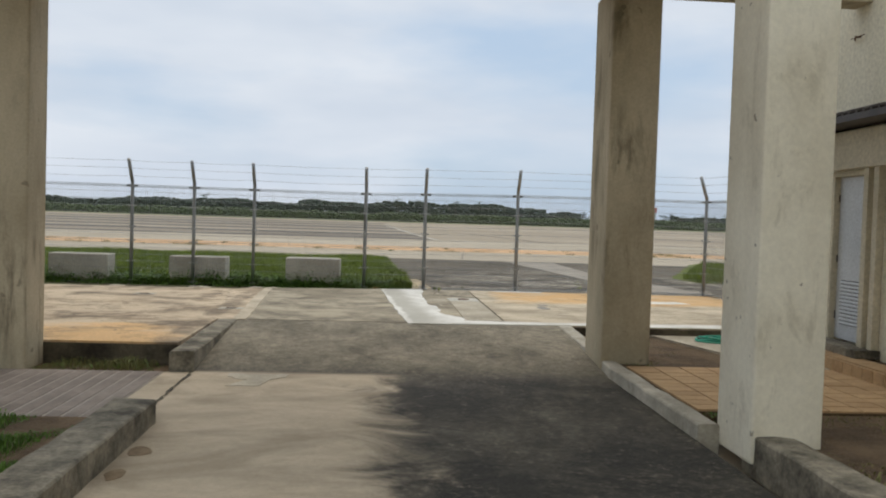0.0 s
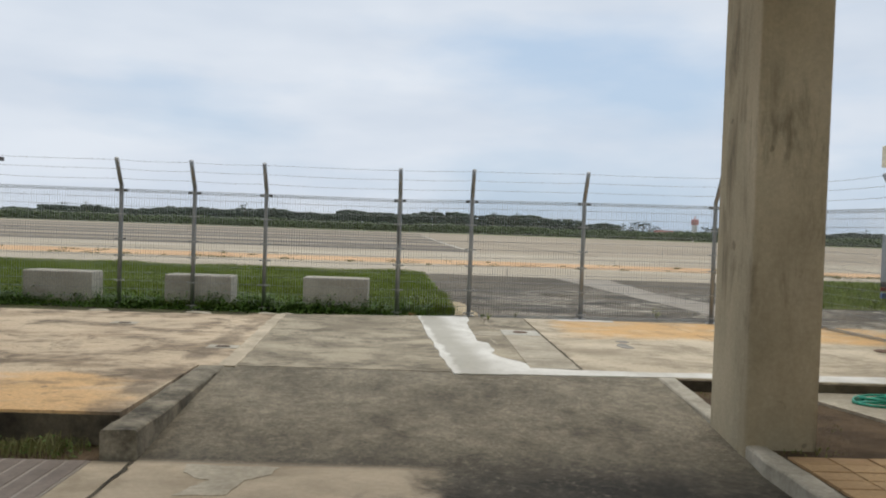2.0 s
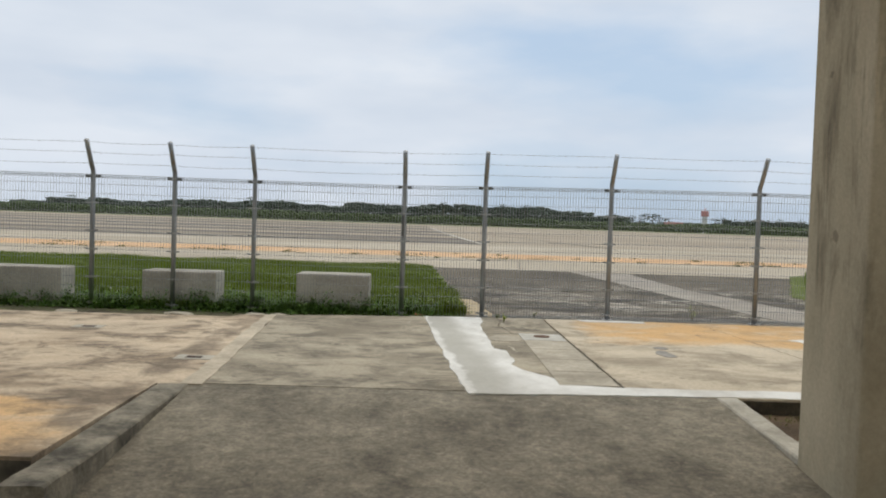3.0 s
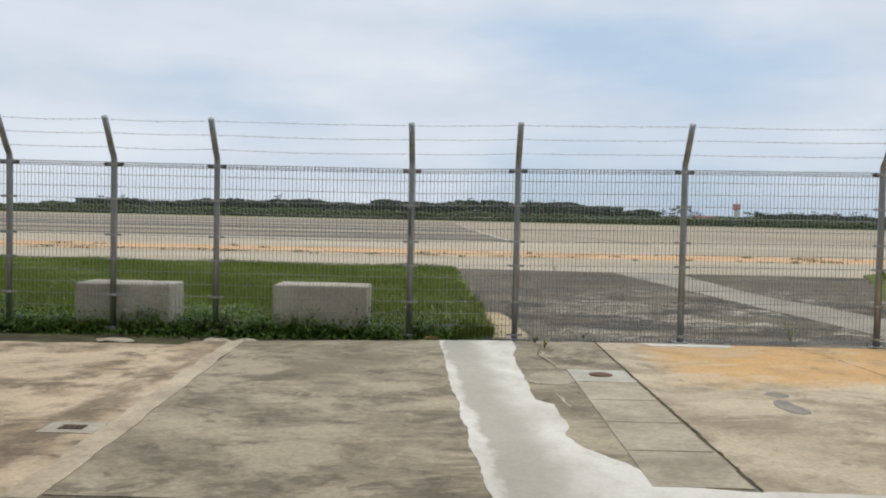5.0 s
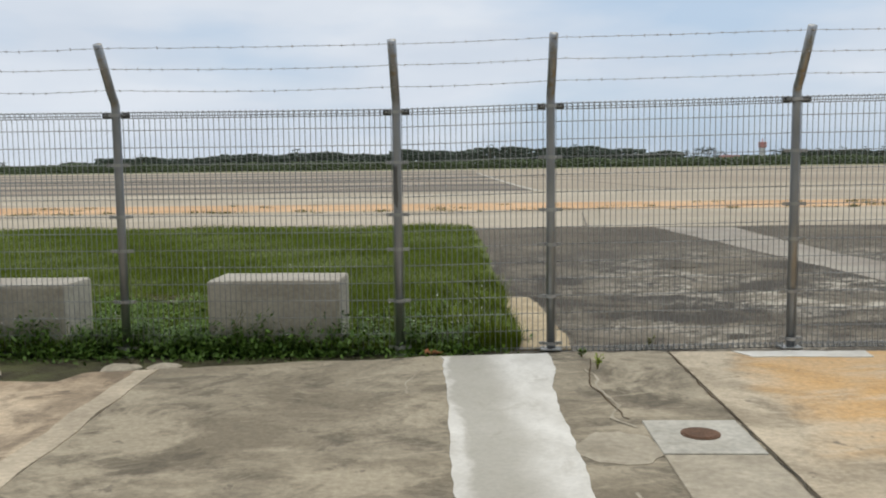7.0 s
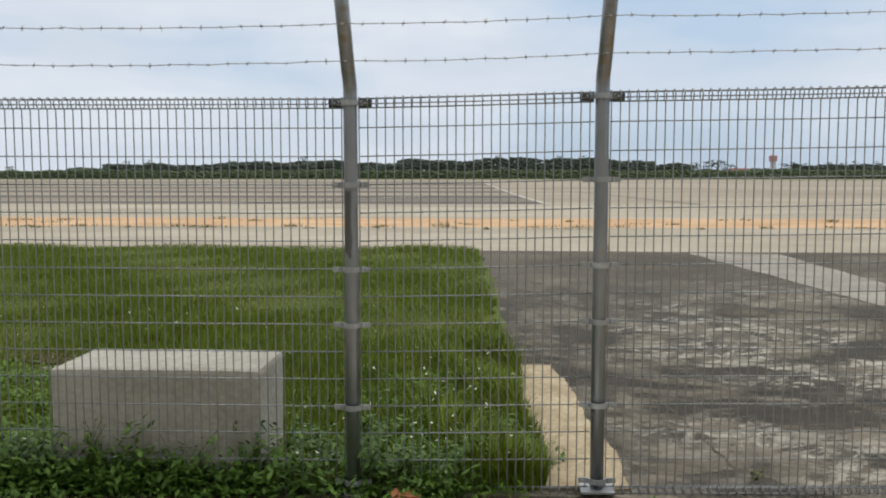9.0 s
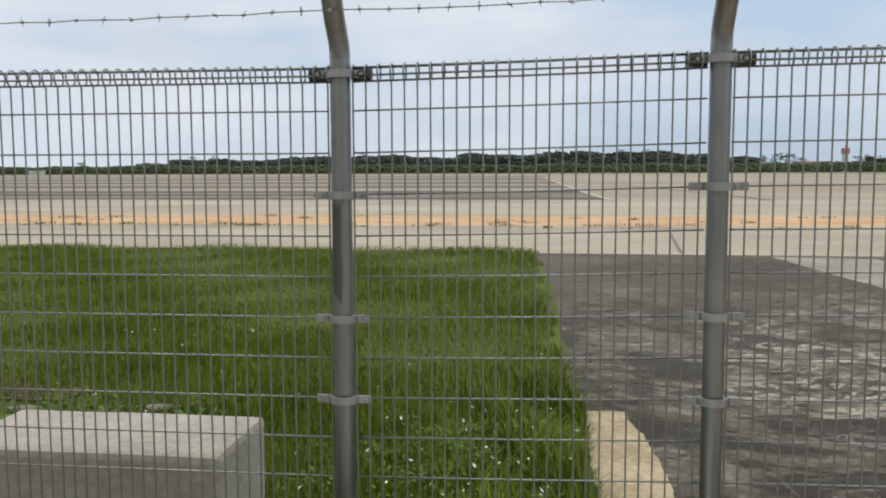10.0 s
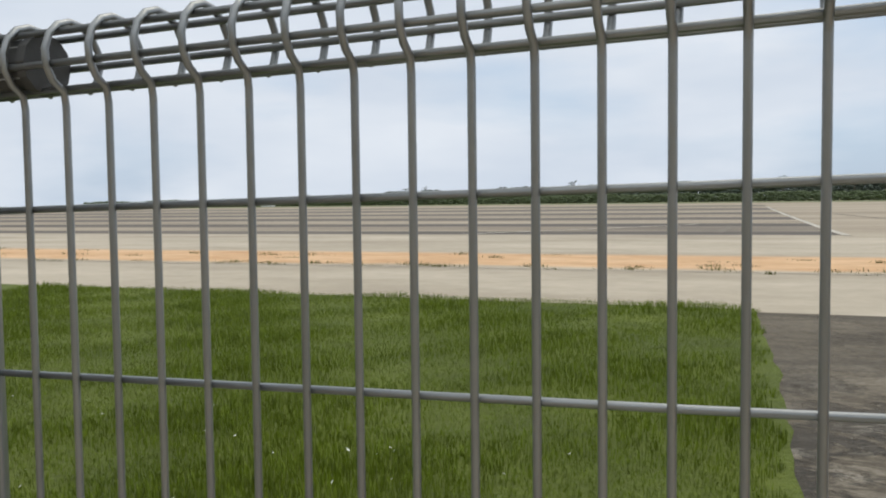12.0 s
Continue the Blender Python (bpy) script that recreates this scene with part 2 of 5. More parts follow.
def airfield_mat():
    """Bands of turf, pale concrete, orange grit and tyre-darkened runway that lie across the field."""
    n = Nodes("airfield_surface", 0.9)
    x, y, z = n.axes()
    wob = n.noise(0.12, 8, 0.65, (0.35, 1, 1), True, 0.6)
    yw = n.math("MULTIPLY_ADD", wob, 3.0, n.math("SUBTRACT", y, 1.5))
    pale = n.ramp(n.noise(0.16, 8, 0.6, (0.5, 1.2, 1), True), [(0.35, (0.34, 0.29, 0.215)), (0.65, (0.49, 0.43, 0.335))])
    grey = n.ramp(n.noise(0.05, 8, 0.65, (0.25, 1.0, 1), True), [(0.38, (0.25, 0.205, 0.148)), (0.62, (0.42, 0.355, 0.265))])
    col = n.mix(n.step(yw, 44.0, 52.0), pale, grey)
    band = n.math("MULTIPLY", n.step(yw, 23.5, 24.8), n.math("SUBTRACT", 1.0, n.step(yw, 29.0, 30.8)))
    orange = n.ramp(n.noise(0.5, 6, 0.7, (0.5, 1, 1), True), [(0.35, (0.52, 0.30, 0.14)), (0.65, (0.66, 0.44, 0.25))])
    col = n.mix(n.math("MULTIPLY", band, 1.0), col, orange)
    left = n.math("SUBTRACT", 1.0, n.step(n.math("MULTIPLY_ADD", y, 0.02, x), 4.9, 5.6))
    for lo, hi, a in ((46.5, 52.5, 0.95), (61.0, 69.0, 0.95), (80.0, 92.0, 0.8), (106.0, 122.0, 0.85), (142.0, 168.0, 0.75), (200.0, 240.0, 0.65)):
        b = n.math("MULTIPLY", n.step(yw, lo, lo + 1.2), n.math("SUBTRACT", 1.0, n.step(yw, hi - 1.5, hi)))
        b = n.math("MULTIPLY", b, n.ramp(n.noise(0.16, 7, 0.72, (0.10, 1, 1), True), [(0.32, 0.50), (0.48, a)]))
        col = n.mix(n.math("MULTIPLY", b, left), col, (0.070, 0.060, 0.052))
    worn = n.math("MULTIPLY", n.math("MULTIPLY", n.step(yw, 46.0, 47.5), n.math("SUBTRACT", 1.0, n.step(yw, 63.0, 66.0))), n.step(n.math("MULTIPLY_ADD", wob, 8.0, x), -9.0, -2.0))
    col = n.mix(n.math("MULTIPLY", n.math("MULTIPLY", worn, left), n.ramp(n.noise(0.5, 7, 0.7, (0.25, 1, 1), True), [(0.40, 0.25), (0.60, 0.75)])), col, (0.085, 0.072, 0.060))
    rubber = n.ramp(n.noise(0.9, 6, 0.7, (0.012, 1, 1), True), [(0.48, 0.0), (0.60, 0.6)])
    on = n.math("MULTIPLY", n.math("MULTIPLY", n.step(yw, 44.0, 50.0), n.math("SUBTRACT", 1.0, n.step(yw, 230.0, 260.0))), left)
    col = n.mix(n.math("MULTIPLY", rubber, on), col, (0.085, 0.072, 0.060))
    turf = n.ramp(n.noise(0.03, 6, 0.6, (0.4, 1, 1), True), [(0.3, (0.10, 0.13, 0.04)), (0.7, (0.22, 0.21, 0.10))])
    col = n.mix(n.step(yw, 318.0, 345.0), col, turf)
    g = n.noise(1.4, 8, 0.75, (1, 1, 1), True)
    col = n.mix(1.0, col, n.ramp(g, [(0.3, 0.86), (0.7, 1.07)]), "MULTIPLY")
    return n.done(col, g, 0.3, 0.02)


def apron_mat():
    """Dark worn asphalt whose top is scraped away in ragged pale flakes near the fence."""
    n = Nodes("worn_dark_asphalt", 0.9)
    x, y, z = n.axes()
    col = n.ramp(n.noise(0.5, 9, 0.66, (0.7, 1.2, 1), True, 0.6), [(0.36, (0.060, 0.047, 0.030)), (0.52, (0.110, 0.089, 0.060)), (0.66, (0.18, 0.150, 0.106))])
    wob = n.noise(0.6, 6, 0.65, (1, 1, 1), True)
    ys = n.math("MULTIPLY_ADD", wob, 4.0, n.math("SUBTRACT", y, 2.0))
    area = n.math("SUBTRACT", 1.0, n.step(ys, 4.5, 12.0))
    # black sludge left in lumps
    sludge = n.ramp(n.noise(0.8, 11, 0.78, (0.75, 1.15, 1), True, 0.8, -0.3), [(0.475, 0.0), (0.52, 0.95)])
    # grit rubbed bare between it
    comb = n.ramp(n.noise(4.5, 8, 0.80, (0.45, 1.5, 1), True, 0.8, -0.25), [(0.49, 0.0), (0.56, 0.85)])
    col = n.mix(n.math("MULTIPLY", comb, n.math("MULTIPLY_ADD", area, 0.75, 0.15)), col, (0.23, 0.20, 0.152))
    col = n.mix(n.math("MULTIPLY", sludge, n.math("MULTIPLY_ADD", area, 0.75, 0.15)), col, (0.024, 0.019, 0.013))
    broad = n.ramp(n.noise(0.55, 5, 0.6, (0.9, 1.1, 1), True, 0.5), [(0.43, 0.0), (0.55, 1.0)])
    east = n.step(n.math("MULTIPLY_ADD", y, -0.2, x), 0.8, 2.6)
    patchy = n.math("MULTIPLY", broad, n.math("MULTIPLY", area, n.math("MULTIPLY_ADD", east, 0.45, 0.55)))
    flake = n.ramp(n.noise(2.6, 11, 0.86, (0.7, 1.25, 1), True, 0.9, 0.35), [(0.51, 0.0), (0.54, 0.95)])
    col = n.mix(n.math("MULTIPLY", flake, patchy), col, (0.54, 0.495, 0.41))
    # silt washed against the fence foot
    silt = n.math("MULTIPLY", n.math("SUBTRACT", 1.0, n.step(ys, 0.2, 1.6)), n.ramp(n.noise(1.6, 6, 0.65, (0.6, 1.4, 1), True, 0.4), [(0.40, 0.0), (0.62, 0.6)]))
    col = n.mix(silt, col, (0.29, 0.25, 0.195))
    g = n.noise(14, 8, 0.78, (1, 1, 1), True)
    col = n.mix(1.0, col, n.ramp(g, [(0.34, 0.55), (0.66, 1.25)]), "MULTIPLY")
    return n.done(col, n.mix(0.5, g, n.math("MULTIPLY", sludge, -1.0)), 0.8, 0.02)


def galvanised(name, c1, c2, patch=False, wear=0.0):
    n = Nodes(name, 0.40, 0.7)
    g = n.noise(9, 6, 0.6, (1, 1, 0.3), True)
    col = n.ramp(g, [(0.3, c1), (0.7, c2)])
    if patch:
        x, y, z = n.axes()
        w = n.noise(6, 4, 0.6, (1, 1, 0.35), True)
        zz = n.math("MULTIPLY_ADD", w, 0.5, n.math("SUBTRACT", z, 0.25))
        xx = n.math("MULTIPLY_ADD", w, 0.05, n.math("SUBTRACT", x, 0.025))
        m = n.math("MULTIPLY", n.step(zz, 1.25, 1.29), n.math("SUBTRACT", 1.0, n.step(zz, 1.62, 1.66)))
        m = n.math("MULTIPLY", m, n.math("SUBTRACT", 1.0, n.step(xx, 0.004, 0.010)))
        col = n.mix(n.math("MULTIPLY", m, 0.8), col, (0.115, 0.115, 0.11))
    if wear:
        x, y, z = n.axes()
        m = n.math("MULTIPLY", n.ramp(n.noise(14, 5, 0.7, (1, 1, 1), True), [(0.5, 0.0), (0.62, wear)]), n.step(z, 2.1, 2.2))
        col = n.mix(m, col, (0.26, 0.22, 0.15))
    return n.done(col, n.noise(60, 3, 0.6, (1, 1, 1), True), 0.12, 0.002)


def leafy(name, c1, c2, clumps=0.0, rough=0.6):
    n = Nodes(name, rough)
    col = n.mix(n.island(), c1, c2)
    col = n.mix(0.35, col, n.ramp(n.noise(0.6, 4, 0.6, (1, 1, 1), True), [(0.3, c1), (0.7, c2)]))
    n.b.inputs["Specular IOR Level"].default_value = 0.25
    if clumps:
        col = n.mix(1.0, col, n.ramp(n.noise(3.2, 7, 0.72, (1, 1, 1), True, 0.4), [(0.38, 1.0 - clumps), (0.60, 1.0 + clumps * 0.6)]), "MULTIPLY")
    return n.done(col)


M_PILLAR = concrete_pillar()


# Cream tone with the open-sky light on this pillar put into its colour.
def lit_cream_pillar():
    n = Nodes("cream_pillar_lit", 0.8)
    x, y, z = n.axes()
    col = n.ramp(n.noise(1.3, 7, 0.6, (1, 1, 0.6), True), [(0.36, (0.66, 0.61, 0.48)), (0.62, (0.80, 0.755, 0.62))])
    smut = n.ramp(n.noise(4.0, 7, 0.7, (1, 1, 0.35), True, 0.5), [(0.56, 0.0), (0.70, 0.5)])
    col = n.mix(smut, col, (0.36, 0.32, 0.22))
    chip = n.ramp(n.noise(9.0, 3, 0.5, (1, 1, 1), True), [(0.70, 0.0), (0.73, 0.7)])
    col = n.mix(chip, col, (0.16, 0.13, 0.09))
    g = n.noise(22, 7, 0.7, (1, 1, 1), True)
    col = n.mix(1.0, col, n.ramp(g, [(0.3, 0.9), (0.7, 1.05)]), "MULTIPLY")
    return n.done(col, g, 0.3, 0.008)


M_PILLAR_CREAM = lit_cream_pillar()
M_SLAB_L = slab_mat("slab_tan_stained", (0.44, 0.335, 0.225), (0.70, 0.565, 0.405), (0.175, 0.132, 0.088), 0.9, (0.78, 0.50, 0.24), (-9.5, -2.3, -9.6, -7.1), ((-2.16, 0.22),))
M_SLAB_M = slab_mat("slab_grey_weathered", (0.240, 0.202, 0.142), (0.455, 0.395, 0.29), (0.125, 0.104, 0.072), 0.75)
M_SLAB_R = slab_mat("slab_pale_rusty", (0.42, 0.35, 0.25), (0.64, 0.545, 0.405), (0.27, 0.22, 0.15), 0.6, (0.72, 0.43, 0.17), (2.9, 8.5, -2.6, 0.3))
M_DRIVE = driveway_mat()
M_CURB = two_tone("curb_concrete_mossy", (0.062, 0.054, 0.038), (0.30, 0.265, 0.20), 3.0, 24, 0.92, strength=0.6, dist=0.012)
M_CURB_PALE = two_tone("curb_concrete_pale", (0.30, 0.275, 0.22), (0.52, 0.48, 0.40), 1.8, 24, 0.9, strength=0.5)
M_WHITE = two_tone("white_patch_mortar", (0.58, 0.56, 0.51), (0.74, 0.725, 0.68), 2.0, 30, 0.85, strength=0.12, grain=0.10, lo=0.4, hi=0.58)


def poured_mortar():
    """White mortar that dried grey over its west half, with a thin white rim."""
    n = Nodes("poured_mortar", 0.85)
    x, y, z = n.axes()
    col = n.ramp(n.noise(1.6, 8, 0.66, (1, 0.7, 1), True, 0.3), [(0.36, (0.56, 0.54, 0.49)), (0.60, (0.76, 0.745, 0.70))])
    across = n.math("MULTIPLY_ADD", y, 0.072, n.math("MULTIPLY_ADD", n.noise(1.4, 7, 0.66, (1, 0.5, 1), True, 0.5), 0.5, n.math("SUBTRACT", x, 0.25)))
    m = n.math("MULTIPLY", n.step(across, 0.36, 0.43), n.math("SUBTRACT", 1.0, n.step(across, 0.62, 0.98)))
    col = n.mix(n.math("MULTIPLY", m, 0.75), col, (0.37, 0.35, 0.295))
    dirt = n.ramp(n.noise(3.5, 8, 0.7, (1, 1, 1), True, 0.6), [(0.58, 0.0), (0.70, 0.45)])
    col = n.mix(dirt, col, (0.34, 0.31, 0.25))
    g = n.noise(30, 6, 0.7, (1, 1, 1), True)
    col = n.mix(1.0, col, n.ramp(g, [(0.3, 0.88), (0.7, 1.04)]), "MULTIPLY")
    return n.done(col, g, 0.15, 0.004)


M_POURED = poured_mortar()
M_EDGE = two_tone("dark_edge_concrete", (0.030, 0.024, 0.016), (0.15, 0.125, 0.085), 2.2, 22, 0.95, strength=0.8, dist=0.02)
M_TILE_GREY = two_tone("cover_slab_concrete", (0.32, 0.28, 0.21), (0.50, 0.445, 0.35), 1.8, 20, 0.9, strength=0.4)
M_AIR = airfield_mat()
M_APRON = apron_mat()
M_APRON_PALE = two_tone("pale_concrete_band", (0.24, 0.21, 0.175), (0.38, 0.345, 0.29), 0.9, 12, 0.9, strength=0.4, dist=0.01)
M_SAND = two_tone("sandy_concrete", (0.36, 0.28, 0.17), (0.54, 0.44, 0.29), 2.5, 20, 0.92)
M_JOINT = two_tone("joint_concrete", (0.36, 0.305, 0.225), (0.60, 0.515, 0.39), 1.8, 22, 0.9, strength=0.4)
M_SPOT = two_tone("grey_mortar_spot", (0.20, 0.185, 0.165), (0.34, 0.315, 0.275), 5.0, 26, 0.9)
M_SILT = two_tone("brown_silt", (0.17, 0.115, 0.065), (0.29, 0.215, 0.135), 6.0, 26, 0.95)
M_MOSS = two_tone("mossy_soil", (0.050, 0.040, 0.022), (0.115, 0.120, 0.045), 2.6, 26, 0.98, strength=1.0, dist=0.03)
M_SOIL = two_tone("brown_soil", (0.065, 0.040, 0.019), (0.17, 0.112, 0.060), 2.0, 26, 0.98, strength=1.0, dist=0.04)
M_TURF = two_tone("turf_ground", (0.070, 0.098, 0.008), (0.135, 0.172, 0.018), 0.5, 14, 0.98, strength=1.0, dist=0.05)
M_GALV = galvanised("galvanised_post", (0.235, 0.25, 0.265), (0.34, 0.355, 0.37), wear=0.8)
M_GALV_PATCH = galvanised("galvanised_post_worn", (0.235, 0.25, 0.265), (0.34, 0.355, 0.37), True, 0.8)
for m in (M_GALV, M_GALV_PATCH):
    m.node_tree.nodes["Principled BSDF"].inputs["Metallic"].default_value = 0.85
M_WIRE = galvanised("grey_coated_wire", (0.25, 0.265, 0.27), (0.34, 0.355, 0.36))
M_WIRE.node_tree.nodes["Principled BSDF"].inputs["Metallic"].default_value = 0.85
M_WIRE.node_tree.nodes["Principled BSDF"].inputs["Roughness"].default_value = 0.42
M_WIRE.node_tree.nodes["Principled BSDF"].inputs["Specular IOR Level"].default_value = 0.9
M_CLAMP = galvanised("clamp_steel", (0.27, 0.28, 0.285), (0.44, 0.45, 0.455))
M_CLAMP.node_tree.nodes["Principled BSDF"].inputs["Metallic"].default_value = 0.4
M_BARB = galvanised("barbed_wire_steel", (0.22, 0.21, 0.20), (0.36, 0.34, 0.32))
M_SLEEVE = two_tone("dark_sleeve", (0.035, 0.036, 0.036), (0.07, 0.07, 0.068), 6, 40, 0.55)
M_BLOCK = two_tone("precast_concrete", (0.37, 0.34, 0.285), (0.50, 0.47, 0.405), 1.6, 26, 0.88, strength=0.35)
M_GRASS = leafy("grass_blade", (0.085, 0.128, 0.006), (0.190, 0.252, 0.018), 0.34)
M_CLOVER = leafy("clover_leaf", (0.055, 0.122, 0.005), (0.125, 0.225, 0.015))
M_WEED = leafy("weed_leaf", (0.030, 0.075, 0.009), (0.115, 0.205, 0.028))
M_DRY = leafy("dry_grass", (0.20, 0.17, 0.07), (0.13, 0.15, 0.045))
M_PETAL = Nodes("white_petal", 0.7).done((0.85, 0.85, 0.80))
# foliage green lifted and greyed: distance haze is mixed into the colour
M_WOOD_FAR = leafy("far_hazy_foliage", (0.066, 0.086, 0.066), (0.088, 0.112, 0.082))
M_SHRUB_FAR = leafy("far_shrub", (0.088, 0.118, 0.056), (0.112, 0.146, 0.066))
M_PINE = leafy("pine_foliage", (0.022, 0.040, 0.020), (0.060, 0.085, 0.045))
M_BARK = two_tone("bark", (0.09, 0.07, 0.05), (0.19, 0.16, 0.12), 1.0, 8, 0.95)


# ---- geometry helpers ----
def mesh_from(bm, name, mat, smooth=False):
    me = bpy.data.meshes.new(name)
    bm.to_mesh(me)
    bm.free()
    me.materials.append(mat)
    if smooth:
        for p in me.polygons:
            p.use_smooth = True
    return me


def thing(name, label, category, at=(0, 0, 0), group="", kind=""):
    ob = new(name)
    ob.empty_display_size = 0.1
    ob.location = at
    return tagged(ob, label, category, group, kind)


def part(name, bm, mat, parent, label="", smooth=False):
    ob = new(name, mesh_from(bm, name, mat, smooth))
    ob.parent = parent
    return tagged(ob, label)


def solo(name, bm, mat, label, category, group="", kind="", smooth=False):
    return tagged(new(name, mesh_from(bm, name, mat, smooth)), label, category, group, kind)


def box(bm, x0, x1, y0, y1, z0, z1, bevel=0.0, seg=2):
    vs = [bm.verts.new(p) for p in ((x0, y0, z0), (x1, y0, z0), (x1, y1, z0), (x0, y1, z0), (x0, y0, z1), (x1, y0, z1), (x1, y1, z1), (x0, y1, z1))]
    fs = [bm.faces.new([vs[i] for i in q]) for q in ((3, 2, 1, 0), (4, 5, 6, 7), (0, 1, 5, 4), (1, 2, 6, 5), (2, 3, 7, 6), (3, 0, 4, 7))]
    if bevel:
        bmesh.ops.bevel(bm, geom=list({e for f in fs for e in f.edges}), offset=bevel, segments=seg, affect="EDGES", profile=0.6)
    return bm


def boxes(*dims, bevel=0.0):
    bm = bmesh.new()
    for d in dims:
        box(bm, *d, bevel=bevel)
    return bm


def tube(bm, pts, r, n=8, caps=True):
    """A round bar along a line of points."""
    pts = [Vector(p) for p in pts]
    rings, last = [], None
    for k, p in enumerate(pts):
        d = (pts[min(k + 1, len(pts) - 1)] - pts[max(k - 1, 0)]).normalized()
        if last is None:
            side = d.cross(Vector((0, 0, 1)) if abs(d.z) < 0.9 else Vector((1, 0, 0))).normalized()
        else:
            side = (last - d * last.dot(d)).normalized()
        last = side
        up = side.cross(d)
        rr = r[k] if isinstance(r, (list, tuple)) else r
        rings.append([bm.verts.new(p + (side * math.cos(a) + up * math.sin(a)) * rr) for a in [2 * math.pi * i / n for i in range(n)]])
    for a, b in zip(rings, rings[1:]):
        for i in range(n):
            bm.faces.new((a[i], a[(i + 1) % n], b[(i + 1) % n], b[i]))
    if caps:
        bm.faces.new(rings[0][::-1])
        bm.faces.new(rings[-1])
    bmesh.ops.recalc_face_normals(bm, faces=bm.faces) if len(bm.faces) < 4000 else None
    return bm


def sheet(outline, z, thick):
    """A flat piece with the given outline (x, y), its top at z (number or function of x, y)."""
    bm = bmesh.new()
    top_z = z if callable(z) else (lambda x, y: z)
    top = [bm.verts.new((x, y, top_z(x, y))) for x, y in outline]
    low = [bm.verts.new((x, y, top_z(x, y) - thick)) for x, y in outline]
    bm.faces.new(top)
    bm.faces.new(low[::-1])
    k = len(top)
    for i in range(k):
        bm.faces.new((top[i], low[i], low[(i + 1) % k], top[(i + 1) % k]))
    bmesh.ops.recalc_face_normals(bm, faces=bm.faces)
    return bm


def ragged(pts, step=0.12, amount=0.05, seed=0):
    """An outline whose edges wander a little, like poured or broken concrete."""
    out = []
    for (x0, y0), (x1, y1) in zip(pts, pts[1:] + pts[:1]):
        n = max(1, int(math.hypot(x1 - x0, y1 - y0) / step))
        for i in range(n):
            x, y = x0 + (x1 - x0) * i / n, y0 + (y1 - y0) * i / n
            v = noise.noise_vector(Vector((x * 2.3, y * 2.3, seed)))
            u = noise.noise_vector(Vector((x * 9, y * 9, seed + 5)))
            out.append((x + (v.x + u.x * 0.4) * amount, y + (v.y + u.y * 0.4) * amount))
    return out


# ---- the large ground pieces ----
DRIVE_Z = -0.25
bm = bmesh.new()
prof = [(-700, -0.45), (-0.40, -0.45), (-0.36, -0.05), (16, -0.04), (60, -0.03), (4000, -0.03)]
xs = [-4000, -400, -40, -8, 0, 8, 40, 400, 4000]
grid = [[bm.verts.new((x, y, z)) for x in xs] for y, z in prof]
for a, b in zip(grid, grid[1:]):
    for i in range(len(xs) - 1):
        bm.faces.new((a[i], a[i + 1], b[i + 1], b[i]))
solo("ground", bm, M_AIR, "flat pale airfield ground with runway and sandy bands", "ground", kind="structure")

solo("turf", sheet(ragged([(-60, 0.10), (0.98, 0.06), (0.95, 3.0), (0.9, 9.0), (0.55, 15.2), (-60, 16.5)], 0.4, 0.06), -0.012, 0.05), M_TURF,
     "green turf behind the wire fence", "grass", kind="structure")
solo("apron", sheet([(0.6, -0.06), (40, -0.06), (40, 14.2), (0.2, 14.9), (0.4, 9.0), (0.6, 3.0)], -0.020, 0.05), M_APRON,
     "worn dark asphalt apron with pale scratches", "asphalt", kind="structure")
solo("apron_band", sheet(ragged([(6.6, 0.4), (8.2, 0.4), (7.05, 7.5), (7.1, 14.1), (5.2, 14.5), (6.05, 5.5)], 0.4, 0.06), -0.010, 0.02), M_APRON_PALE,
     "pale concrete strip across the dark asphalt", "concrete", kind="structure")
solo("sandy_strip", sheet(ragged([(1.02, 0.05), (1.52, 0.05), (1.42, 2.4), (1.32, 3.05), (1.02, 3.05)], 0.08, 0.05), -0.008, 0.02), M_SAND,
     "sandy concrete strip beside the turf", "concrete", kind="structure")
solo("turf_far", sheet(ragged([(9.4, 4.6), (60, 4.6), (60, 21), (17.5, 19.5), (13.4, 16.2), (9.2, 6.4)], 0.5, 0.12), -0.006, 0.04), M_TURF,
     "green turf beyond the dark apron", "grass", kind="structure")

# slab by the fence: tan, grey and rusty bays
def rough_edge(pts, seed):
    out = []
    for (x0, y0), (x1, y1) in zip(pts, pts[1:]):
        k = max(1, int(math.hypot(x1 - x0, y1 - y0) / 0.06))
        for i in range(k):
            x, y = x0 + (x1 - x0) * i / k, y0 + (y1 - y0) * i / k
            v = noise.noise(Vector((x * 2.1, seed, 0))) * 0.07 + noise.noise(Vector((x * 9.0, seed, 3))) * 0.03
            out.append((x, y + v))
    return out + [pts[-1]]


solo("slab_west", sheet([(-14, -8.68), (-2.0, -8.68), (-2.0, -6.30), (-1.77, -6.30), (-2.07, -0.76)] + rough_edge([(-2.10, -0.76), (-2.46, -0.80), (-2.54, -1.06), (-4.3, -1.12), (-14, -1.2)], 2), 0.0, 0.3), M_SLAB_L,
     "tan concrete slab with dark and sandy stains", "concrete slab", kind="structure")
solo("slab_middle", sheet([(-1.90, -0.70), (-1.59, -6.22), (2.30, -6.22), (2.30, -0.14)] + rough_edge([(2.28, -0.14), (1.3, -0.13), (0.95, -0.20), (0.34, -0.27), (-0.21, -0.38), (-0.85, -0.47), (-1.88, -0.68)], 5), 0.0, 0.3), M_SLAB_M,
     "grey weathered concrete slab between the joints", "concrete slab", kind="structure")
